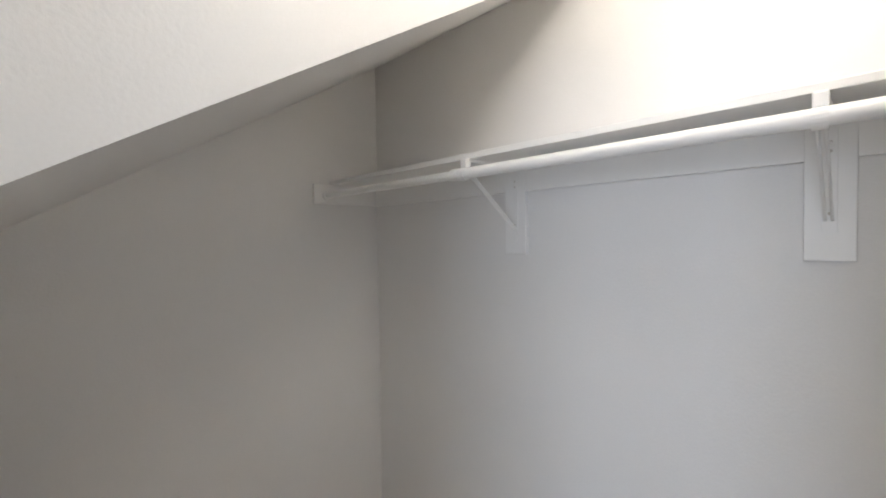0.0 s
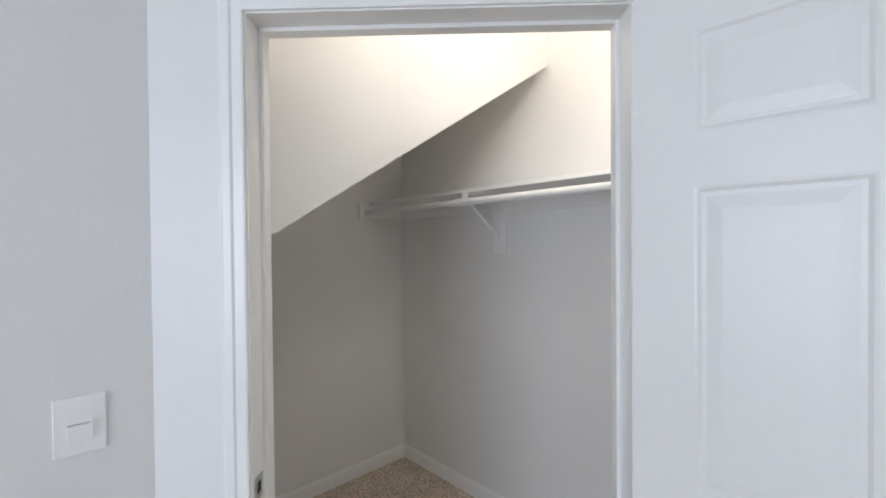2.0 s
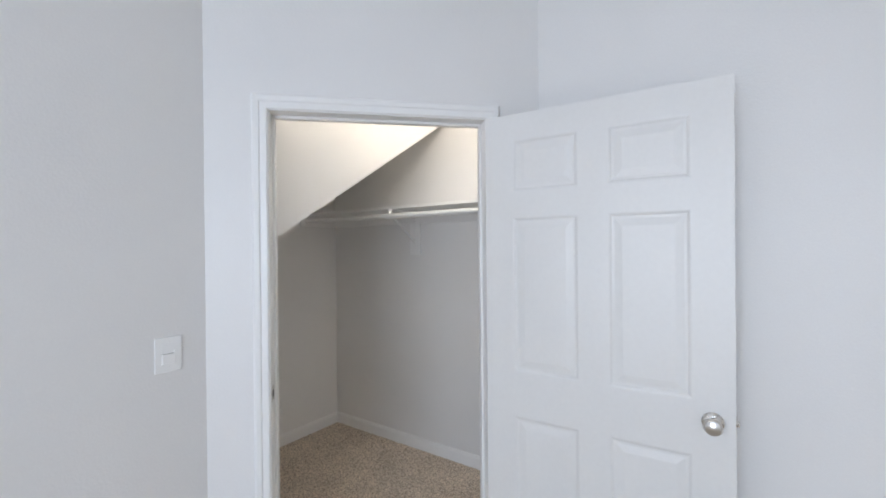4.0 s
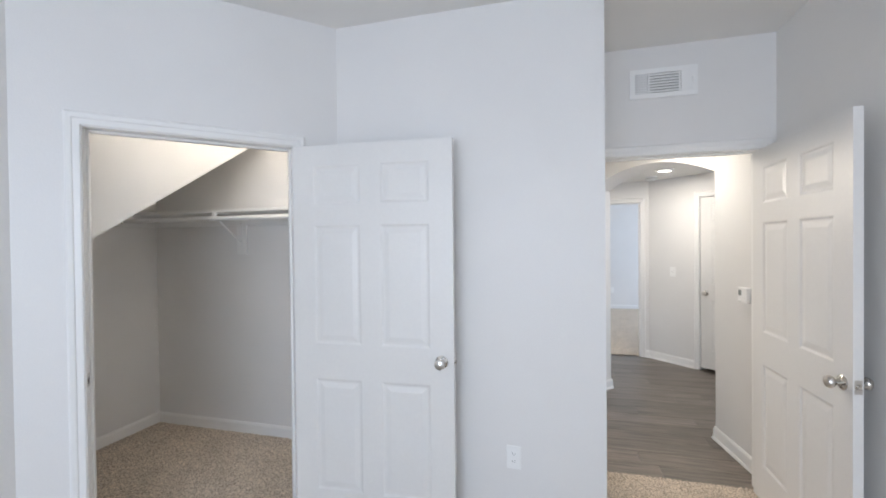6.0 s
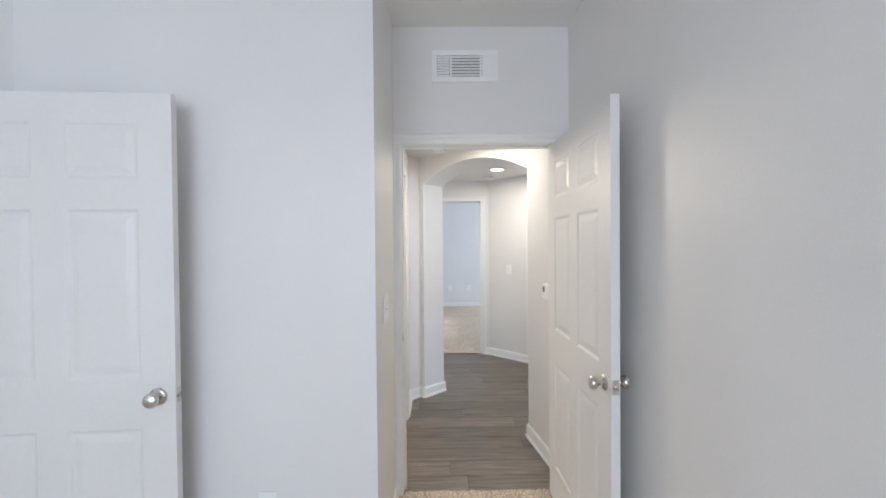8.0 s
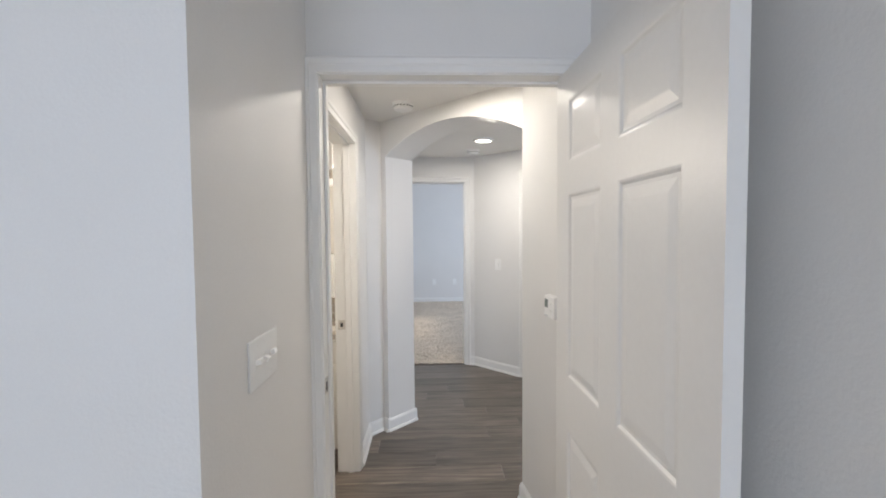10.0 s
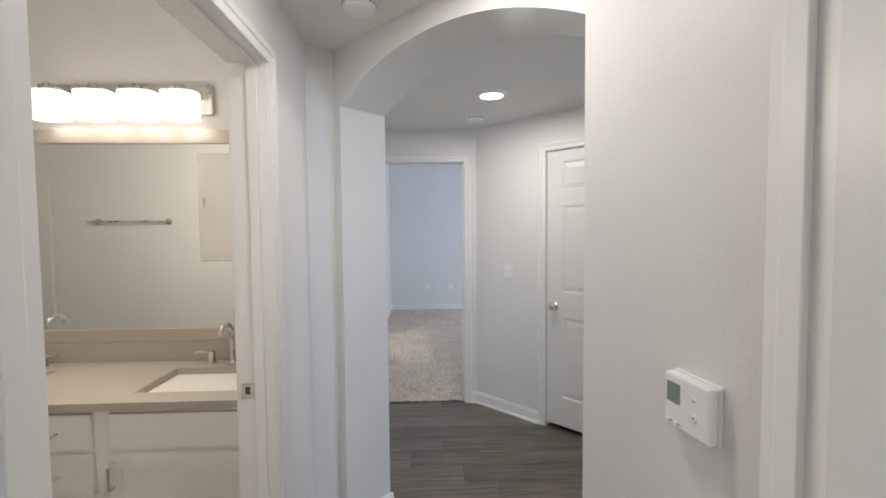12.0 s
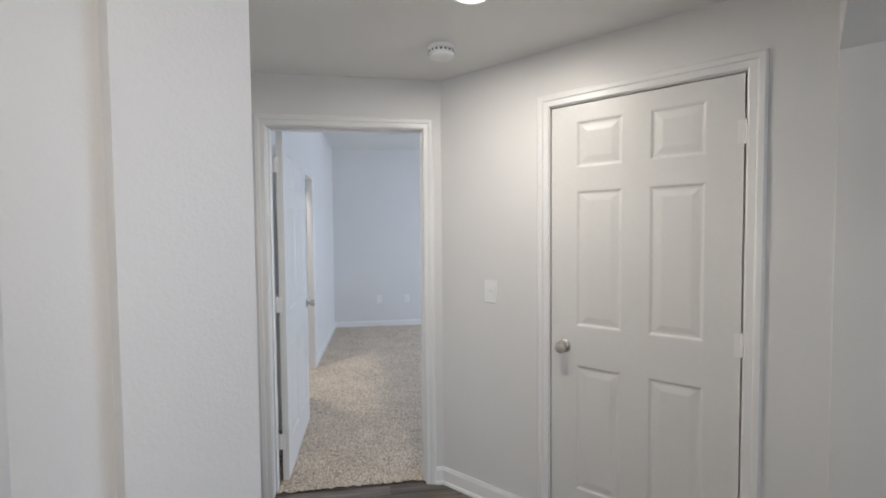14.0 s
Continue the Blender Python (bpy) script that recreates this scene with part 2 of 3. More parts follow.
# closet
wall("wall_closet_back", (CL_X - 0.12, BACK_Y), (1.12, BACK_Y), 0.11, H)
wall("wall_closet_left", (CL_X, -0.4), (CL_X, BACK_Y), 0.12, H)
wall("wall_closet_near", (-0.75, -0.4), (CL_X - 0.12, -0.4), 0.12, H)
wall("wall_closet_right", (1.0, BACK_Y), (1.0, 1.555), 0.12, H)
# first hall and bath
wall("wall_hall_left", (HALL_X, 2.31), FACET0, 0.12, HB, [(B_OPEN[0] - J - 2.31, B_OPEN[1] + J - 2.31, 2.053)])
wall("wall_hall_facet", FACET0, FACET1, 0.11, HB, cut0=0.045)
_off = 0.56
_al = (ARCH_P[0] - _off * AD.x, ARCH_P[1] - _off * AD.y)
arch_wall("wall_arch", _al, ARCH_R, 0.262, HB, _off, (Vector(ARCH_R) - Vector(_al)).length, 2.05, 0.157, "painted hallway wall pierced by a shallow arch")
wall("wall_bath_back", (-1.3, 3.985), (1.61, 3.985), 0.1, H)
wall("wall_bath_front", (1.61, 2.312), (-1.3, 2.312), 0.06, H)
wall("wall_bath_left", (-1.3, 2.312), (-1.3, 3.985), 0.12, H)
# second hall
wall("wall_far_bedroom_door", (1.3, BED_Y), (ENT - BED_Y, BED_Y), 0.12, H, [(F_OPEN[0] - J - 1.3, F_OPEN[1] + J - 1.3, 2.053)], cut1=-0.2)
E0 = (ENT - BED_Y, BED_Y)
_e = lambda s: (E0[0] + s * S2, E0[1] - s * S2)
E_OPEN = (0.651, 1.409)
E_END = 1.654
wall("wall_entry_diagonal", E0, _e(3.4), 0.12, HB, [(E_OPEN[0] - J, E_OPEN[1] + J, 2.053)])
wall("wall_second_hall_left", (1.45, 4.2), (1.45, BED_Y), 0.12, HB)
_q = _e(E_END)
arch_wall("wall_second_arch", _q, (_q[0] - 1.44 * S2, _q[1] - 1.44 * S2), 0.21, HB, 0.012, 1.42, 2.045, 0.26, "painted wall pierced by a second shallow arch")
# living area beyond
wall("wall_living_far", (7.0, 3.52), (7.0, -0.5), 0.12, HB, [(0.8, 2.6, 2.2)])
wall("wall_living_south", (7.12, -0.5), (2.895, -0.5), 0.12, HB)
wall("wall_living_north", (4.7, 3.4), (7.0, 3.4), 0.12, HB)
# far bedroom
wall("wall_far", (FAR_X - 0.12, FAR_Y), (5.72, FAR_Y), 0.12, H)
wall("wall_far_left", (FAR_X, 5.44), (FAR_X, FAR_Y), 0.12, H, [(1.35, 2.15, 2.05)])
wall("wall_far_right", (5.6, FAR_Y), (5.6, 5.44), 0.12, H, [(1.25, 3.05, 2.2)])
# ceilings
slab_polygon("ceiling_bedroom", [(-0.76, -3.62), (2.9, -3.62), (2.9, 2.31), (-1.95, 2.31), (-1.95, -0.52), (-0.76, -0.52)], H, H + 0.1, CEIL, "smooth painted bedroom and closet ceiling", "ceiling")
slab_polygon("ceiling_hall", [(1.60, 2.31), (2.775, 2.31), (2.9, -0.62), (7.12, -0.62), (7.12, 3.52), (4.85, 3.52), (2.85, 5.40), (1.33, 5.32), (1.33, 4.0), (1.60, 4.0)], HH, HH + 0.08, CEIL, "low painted hallway ceiling", "ceiling")
slab_polygon("ceiling_bath", [(-1.42, 2.30), (1.61, 2.30), (1.61, 4.08), (-1.42, 4.08)], H, H + 0.08, CEIL, "painted bathroom ceiling", "ceiling")
slab_polygon("ceiling_far_bedroom", [(0.5, 5.44), (5.72, 5.44), (5.72, 9.67), (0.5, 9.67)], H, H + 0.1, CEIL, "painted far bedroom ceiling", "ceiling")
bm = box(FAR_X - 0.9, 6.5, -0.02, FAR_X - 0.8, 8.0, H)
tagged(part("wall_far_closet", bm, WALL), "painted closet wall beyond the far bedroom", "wall", kind="structure")
slab_polygon("floor", [(-2, -3.7), (7.2, -3.7), (7.2, 9.8), (-2, 9.8)], -0.12, -0.012, SUBFLOOR, "concrete subfloor under carpet and planks", "floor")


# the sloping soffit under the stairs
def stair_soffit():
    bm = bmesh.new()
    z1, sl = 2.397, 0.62
    for x1, y0, y1 in ((-0.752, -0.4, 0.62), (-0.622, 0.62, BACK_Y)):
        prof = [(y0, z1 - sl * (BACK_Y - y0)), (y1, z1 - sl * (BACK_Y - y1)), (y1, H), (y0, H)]
        a = [bm.verts.new((CL_X, y, z)) for y, z in prof]
        c = [bm.verts.new((x1, y, z)) for y, z in prof]
        bm.faces.new(a[::-1])
        bm.faces.new(c)
        for i in range(4):
            k = (i + 1) % 4
            bm.faces.new((a[i], a[k], c[k], c[i]))
    tagged(part("wall_stair_soffit", bm, WALL), "painted boxed-in underside of a staircase above the closet", "wall", kind="structure")


stair_soffit()


# ---- carpets ----
def inside(x, y, poly):
    r = np.zeros(x.shape, bool)
    n = len(poly)
    for i in range(n):
        (ax, ay), (bx, by) = poly[i], poly[(i + 1) % n]
        if ay == by:
            continue
        c = ((ay > y) != (by > y)) & (x < (bx - ax) * (y - ay) / (by - ay) + ax)
        r ^= c
    return r


def carpet(name, poly, step, label, rough_height=0.008):
    """A tufted sheet: a fine grid with uneven heights."""
    px, py = [p[0] for p in poly], [p[1] for p in poly]
    xs = np.arange(min(px), max(px) + step, step)
    ys = np.arange(min(py), max(py) + step, step)
    X, Y = np.meshgrid(xs, ys, indexing="ij")
    rs = np.random.RandomState(4)
    Z = 0.004 + rough_height * rs.rand(*X.shape)
    Xj = X + (rs.rand(*X.shape) - 0.5) * step * 0.7
    Yj = Y + (rs.rand(*X.shape) - 0.5) * step * 0.7
    keep = inside(X[:-1, :-1] + step / 2, Y[:-1, :-1] + step / 2, poly)
    idx = np.arange(X.size).reshape(X.shape)
    f = np.stack([idx[:-1, :-1], idx[1:, :-1], idx[1:, 1:], idx[:-1, 1:]], -1)[keep]
    used, inv = np.unique(f, return_inverse=True)
    v = np.stack([Xj.ravel(), Yj.ravel(), Z.ravel()], -1)[used]
    me = bpy.data.meshes.new(name)
    me.from_pydata(v.tolist(), [], inv.reshape(-1, 4).tolist())
    me.materials.append(CARPET)
    ob = new(name, me)
    return tagged(ob, label, "carpet", kind="structure")


carpet("carpet_closet", [(CL_X, 0.2), (-0.66, 0.2), (-0.66, 0.40), (0.95, 2.0), (0.95, BACK_Y), (CL_X, BACK_Y)], 0.009, "beige flecked cut-pile carpet in the closet")
carpet("carpet_bedroom", [(-0.635, -3.5), (RIGHT_X, -3.5), (RIGHT_X, 0.9), (1.6, 0.9), (0.9, 1.435), (0.325, 1.435), (-0.635, 0.475)], 0.03, "beige cut-pile bedroom carpet")
carpet("carpet_door", [(1.6, 0.9), (RIGHT_X, 0.9), (RIGHT_X, VENT_Y + 0.03), (1.75, VENT_Y + 0.03), (1.75, 1.435), (0.9, 1.435)], 0.010, "beige cut-pile carpet ending at the hall doorway")
carpet("carpet_far_bedroom", [(FAR_X - 0.8, 5.345), (4.2, 5.345), (4.2, FAR_Y), (FAR_X - 0.8, FAR_Y)], 0.016, "beige cut-pile carpet of the far bedroom", 0.012)


# ---- trim ----
def baseboard(p0, p1, label="white painted baseboard", shoe=False):
    """Runs along the seen wall face from p0 to p1, wall on the left."""
    length = (Vector(p1) - Vector(p0)).length
    prof = [(0, -0.01), (0, 0.094), (-0.006, 0.094), (-0.009, 0.086), (-0.013, 0.077), (-0.014, -0.01)]
    if shoe:
        prof = prof[:-1] + [(-0.014, 0.018), (-0.020, 0.016), (-0.025, 0.009), (-0.026, -0.01)]
    bm = bmesh.new()
    a = [bm.verts.new((0, y, z)) for y, z in prof]
    c = [bm.verts.new((length, y, z)) for y, z in prof]
    for i in range(len(prof)):
        j = (i + 1) % len(prof)
        bm.faces.new((a[i], a[j], c[j], c[i]))
    bm.faces.new(a[::-1])
    bm.faces.new(c)
    ob = part("baseboard", bm, TRIM)
    ob.matrix_world = frame_of(p0, Vector(p1) - Vector(p0))
    return tagged(ob, label, "baseboard", kind="structure")


def diag(s):
    return (LEDGE[0] + s * S2, LEDGE[1] + s * S2)


CW = 0.058
baseboard((CL_X, BACK_Y), (1.0, BACK_Y))
baseboard((CL_X, 0.0), (CL_X, BACK_Y))
baseboard((-0.635, -3.5), LEDGE)
baseboard(LEDGE, diag(C_OPEN[0] - CW))
baseboard(diag(C_OPEN[1] + CW), CORNER)
baseboard(CORNER, (1.764, 1.435))
baseboard((1.75, 1.435), (1.75, VENT_Y))
baseboard((RIGHT_X, VENT_Y), (RIGHT_X, -3.5))
SHOE = "white painted baseboard with quarter-round shoe"
_pn = Vector((-AD.y, AD.x))
_pa = Vector(ARCH_P)
baseboard((HALL_X, B_OPEN[1] + CW), (HALL_X, FACET0[1] + 0.005), label=SHOE, shoe=True)
baseboard(FACET0, (1.828, 3.814), label=SHOE, shoe=True)
baseboard(tuple(_pa - AD * 0.053), tuple(_pa + AD * 0.013), label=SHOE, shoe=True)
baseboard(tuple(_pa - _pn * 0.013), tuple(_pa + _pn * 0.275), label=SHOE, shoe=True)
baseboard(ARCH_R, (RIGHT_X, 2.31), label=SHOE, shoe=True)
baseboard(tuple(Vector(ARCH_R) + _pn * 0.257), tuple(Vector(ARCH_R) - _pn * 0.012), label=SHOE, shoe=True)
baseboard((F_OPEN[1] + CW, BED_Y), E0, label=SHOE, shoe=True)
baseboard(E0, _e(E_OPEN[0] - CW), label=SHOE, shoe=True)
baseboard(_e(E_OPEN[1] + CW), _e(E_END), label=SHOE, shoe=True)
baseboard((FAR_X, FAR_Y), (5.6, FAR_Y))
baseboard((FAR_X, 5.44), (FAR_X, 6.79 - CW))
baseboard((FAR_X, 7.59 + CW), (FAR_X, FAR_Y))


# ---- doors ----
CASE = [(0, 0), (0, 0.010), (0.004, 0.012), (0.026, 0.012), (0.031, 0.017), (0.048, 0.018), (0.055, 0.013), (0.058, 0.010), (0.058, 0)]


def casing_pieces(parent, s0, s1, top, back=False, thick=0.12, reveal=0.004):
    """Mitred casing round an opening, in the wall's own frame; back: on the far face."""
    s0, s1, top = s0 - reveal, s1 + reveal, top + reveal
    def place(s, v, z):
        return (s, thick + v, z) if back else (s, -v, z)
    for name, ends in (("casing_leg", ("lb", "lt")), ("casing_head", ("lt", "rt")), ("casing_leg", ("rt", "rb"))):
        bm = bmesh.new()
        rings = []
        for e in ends:
            ring = []
            for u, v in CASE:
                s = s0 - u if e[0] == "l" else s1 + u
                z = -0.01 if e[1] == "b" else top + u
                ring.append(bm.verts.new(place(s, v, z)))
            rings.append(ring)
        n = len(CASE)
        for i in range(n):
            j = (i + 1) % n
            bm.faces.new((rings[0][i], rings[0][j], rings[1][j], rings[1][i]))
        bm.faces.new(rings[0])
        bm.faces.new(rings[1][::-1])
        part(name, bm, TRIM, parent)


def door_frame(name, p, d, s0, s1, top, thick, label, stop_at=0.06, strike=None, back_casing=True):
    """Frame thing in the wall's own frame: jambs, stops and casing on both faces."""
    root = thing(name, label, "door", frame_of(p, d), kind="structure")
    for nm, b in (("jamb", (s0 - J + 0.001, -0.002, -0.01, s0, thick + 0.002, top + J - 0.001)), ("jamb", (s1, -0.002, -0.01, s1 + J - 0.001, thick + 0.002, top + J - 0.001)), ("jamb_head", (s0, -0.002, top, s1, thick + 0.002, top + J - 0.001))):
        part(nm, box(*b), TRIM, root)
    for b in ((s0, stop_at, -0.01, s0 + 0.011, stop_at + 0.034, top), (s1 - 0.011, stop_at, -0.01, s1, stop_at + 0.034, top), (s0 + 0.011, stop_at, top - 0.011, s1 - 0.011, stop_at + 0.034, top)):
        part("stop", box(*b, bevel=0.002), TRIM, root)
    casing_pieces(root, s0, s1, top, False, thick)
    if back_casing:
        casing_pieces(root, s0, s1, top, True, thick)
    if strike is not None:
        s, side, y0 = strike
        x = s0 if side < 0 else s1
        pl = part("strike_plate", box(x - 0.0015, y0, 0.90, x + 0.0015, y0 + 0.042, 0.958, bevel=0.0007), NICKEL, root, "satin nickel strike plate")
        part("latch_hole", box(x - 0.0022, y0 + 0.013, 0.916, x + 0.0022, y0 + 0.029, 0.942), DARK, pl)
    return root


def panel_rings(bm, x0, z0, x1, z1, y, into):
    """One moulded panel: a cove down, a flat and a raised field. into: +1 or -1, the way into the leaf."""
    steps = [(0, 0), (0.006, 0.0012), (0.013, 0.0058), (0.022, 0.0062), (0.046, 0.0020), (0.050, 0.0016)]
    rings = []
    for inset, depth in steps:
        yy = y + into * depth
        rings.append([bm.verts.new((x, yy, z)) for x, z in ((x0 + inset, z0 + inset), (x1 - inset, z0 + inset), (x1 - inset, z1 - inset), (x0 + inset, z1 - inset))])
    for a, c in zip(rings, rings[1:]):
        for i in range(4):
            j = (i + 1) % 4
            bm.faces.new((a[i], a[j], c[j], c[i]))
    bm.faces.new(rings[-1])


def door_leaf(parent, m, w, h=2.03, thick=0.035, knob_z=0.93, label="white painted six-panel door leaf", z0=0.014):
    """Leaf with its hinge edge at local x = 0 and y from 0 to thick."""
    st, mu = 0.118, 0.105
    cw = (w - 2 * st - mu) / 2
    cols = [(st, st + cw), (st + cw + mu, w - st)]
    rows = [(0.205, 0.800), (0.980, 1.610), (1.715, 1.925)]
    bm = bmesh.new()
    xs = [0, cols[0][0], cols[0][1], cols[1][0], cols[1][1], w]
    zs = [0, *rows[0], *rows[1], *rows[2], h]
    holes = {(c, r) for c in (1, 3) for r in (1, 3, 5)}
    for y in (0, thick):
        g = {(i, k): bm.verts.new((x, y, z + z0)) for i, x in enumerate(xs) for k, z in enumerate(zs)}
        for i in range(5):
            for k in range(7):
                if (i, k) not in holes:
                    bm.faces.new((g[i, k], g[i + 1, k], g[i + 1, k + 1], g[i, k + 1]))
    for f in (((0, 0), (0, h)), ((w, 0), (w, h)), ((0, 0), (w, 0)), ((0, h), (w, h))):
        (xa, za), (xb, zb) = f
        bm.faces.new([bm.verts.new(v) for v in ((xa, 0, za + z0), (xb, 0, zb + z0), (xb, thick, zb + z0), (xa, thick, za + z0))])
    bmesh.ops.remove_doubles(bm, verts=bm.verts[:], dist=1e-5)
    leaf = part("leaf", bm, DOORP, parent, label)
    leaf.matrix_local = m
    for x0, x1 in cols:
        for r0, r1 in rows:
            b = bmesh.new()
            panel_rings(b, x0, r0 + z0, x1, r1 + z0, 0, 1)
            panel_rings(b, x0, r0 + z0, x1, r1 + z0, thick, -1)
            me = bpy.data.meshes.new("panel")
            bmesh.ops.recalc_face_normals(b, faces=b.faces[:])
            b.to_mesh(me)
            b.free()
            me.materials.append(DOORP)
            pn = new("panel", me)
            pn.parent = leaf
    prof = [(0.0, 0.0), (0.032, 0.0), (0.032, 0.003), (0.028, 0.007), (0.013, 0.010), (0.011, 0.022), (0.013, 0.027), (0.022, 0.034), (0.0265, 0.043), (0.0265, 0.050), (0.022, 0.058), (0.010, 0.063), (0.0, 0.0635)]
    for y, rx in ((0, 90), (thick, -90)):
        b = lathe(prof, 28, m=pose(w - 0.062, y, knob_z, rx, 0, 0))
        part("knob", b, NICKEL, leaf, "satin nickel round door knob", smooth=True)
    pl = box(w - 0.001, 0.005, knob_z - 0.028, w + 0.0015, 0.030, knob_z + 0.028)
    box(w + 0.001, 0.011, knob_z - 0.008, w + 0.010, 0.024, knob_z + 0.008, bevel=0.002, bm=pl)
    part("latch", pl, NICKEL, leaf, "satin nickel latch plate")
    return leaf


def hinges(root, s, y, zs, m=None):
    for z in zs:
        b = lathe([(0, -0.045), (0.006, -0.045), (0.006, 0.045), (0, 0.045)], 12)
        box(-0.001, -0.001, -0.044, 0.026, 0.0015, 0.044, bm=b)
        box(-0.026, -0.001, -0.044, 0.001, 0.0015, 0.044, bm=b)
        bmesh.ops.translate(b, verts=b.verts[:], vec=(s, y, z))
        part("hinge", b, TRIM, root, "paint-covered butt hinge")


# closet door, open flat in front of the bedroom wall
d1 = door_frame("door_1", LEDGE, (1, 1), C_OPEN[0], C_OPEN[1], 2.048, 0.115, "white six-panel closet door standing wide open, white casing", strike=(0, -1, 0.008))
door_leaf(d1, pose(C_OPEN[1] - 0.004, -0.022, 0, 0, 0, -45 + 3.1), 0.866)
# hall door, open against the right wall
d2 = door_frame("door_2", (1.60, VENT_Y), (1, 0), H_OPEN[0] - 1.60, H_OPEN[1] - 1.60, 2.062, 0.12, "white six-panel bedroom door standing open, white casing", strike=(0, -1, 0.006))
door_leaf(d2, pose(1.052, -0.005, 0, 0, 0, -89.6), 0.871)
# bath door, open inwards
d3 = door_frame("door_3", (HALL_X, 2.31), (0, 1), B_OPEN[0] - 2.31, B_OPEN[1] - 2.31, 2.035, 0.12, "white bathroom doorway with its door open inwards", stop_at=0.03, strike=(0, 1, 0.07))
door_leaf(d3, pose(B_OPEN[0] - 2.31 + 0.040, 0.128, 0, 0, 0, 86), 0.855)
# far bedroom door, open inwards
d4 = door_frame("door_4", (1.3, BED_Y), (1, 0), F_OPEN[0] - 1.3, F_OPEN[1] - 1.3, 2.035, 0.12, "white six-panel door open into a carpeted bedroom", stop_at=0.03)
door_leaf(d4, pose(F_OPEN[0] - 1.3 + 0.052, 0.140, 0, 0, 0, 91.5), 0.836)
hinges(d4, F_OPEN[0] - 1.3 + 0.009, 0.128, (0.25, 1.05, 1.85))
# entry closet door, shut
d5 = door_frame("door_5", E0, (1, -1), E_OPEN[0], E_OPEN[1], 2.040, 0.12, "white six-panel door, shut, in white casing", stop_at=0.085, back_casing=False)
door_leaf(d5, Matrix.Translation((E_OPEN[1] - 0.006, 0.040, 0)) @ pose(0, 0, 0, 0, 0, 180), E_OPEN[1] - E_OPEN[0] - 0.011, h=2.000, knob_z=0.915, z0=0.034)
hinges(d5, E_OPEN[1] - 0.001, 0.001, (0.23, 1.02, 1.82))
# added dark sheet behind the leaf: gives the door gaps their shade
part("back_panel", box(E_OPEN[0] - 0.05, 0.13, -0.01, E_OPEN[1] + 0.05, 0.14, 2.08), DARK, d5)
# opening on the far bedroom's left wall
d6 = door_frame("door_6", (FAR_X, 5.44), (0, 1), 1.368, 2.132, 2.032, 0.12, "white cased doorway to a lit closet", back_casing=False)


# ---- closet shelf, rod and brackets ----
SH_Z = 1.772
shelf = thing("closet_shelf", "white painted closet shelf on wall cleats with bracket plates", "shelf")
part("board", box(CL_X + 0.002, 1.856, SH_Z, 0.995, BACK_Y - 0.001, SH_Z + 0.019, bevel=0.002), TRIM, shelf)
part("side_cleat", box(CL_X + 0.001, 1.77, SH_Z - 0.09, CL_X + 0.019, BACK_Y - 0.02, SH_Z, bevel=0.002), TRIM, shelf)
part("back_cleat", box(CL_X + 0.002, BACK_Y - 0.019, SH_Z - 0.09, 0.995, BACK_Y - 0.001, SH_Z, bevel=0.002), TRIM, shelf)
for x in (-0.920, -0.062, 0.80):
    part("bracket_plate", box(x - 0.045, BACK_Y - 0.021, 1.452, x + 0.045, BACK_Y - 0.002, SH_Z - 0.001, bevel=0.002), TRIM, shelf)

rod = thing("closet_rod", "white closet hanging rod in two telescoping lengths", "rod")
part("tube", tube([(CL_X + 0.02, 1.834, 1.722), (-0.945, 1.834, 1.722)], 0.0145, 18), TRIM, rod, smooth=True)
part("outer_tube", tube([(-0.95, 1.834, 1.722), (0.995, 1.834, 1.722)], 0.0175, 18), TRIM, rod, smooth=True)
part("joint_ring", tube([(-0.968, 1.834, 1.722), (-0.94, 1.834, 1.722)], 0.0195, 18), TRIM, rod, smooth=True)
part("end_cup", lathe([(0, 0), (0.024, 0), (0.024, 0.012), (0.017, 0.013), (0, 0.013)], 20, m=pose(CL_X + 0.019, 1.834, 1.722, 0, 90, 0)), TRIM, rod)


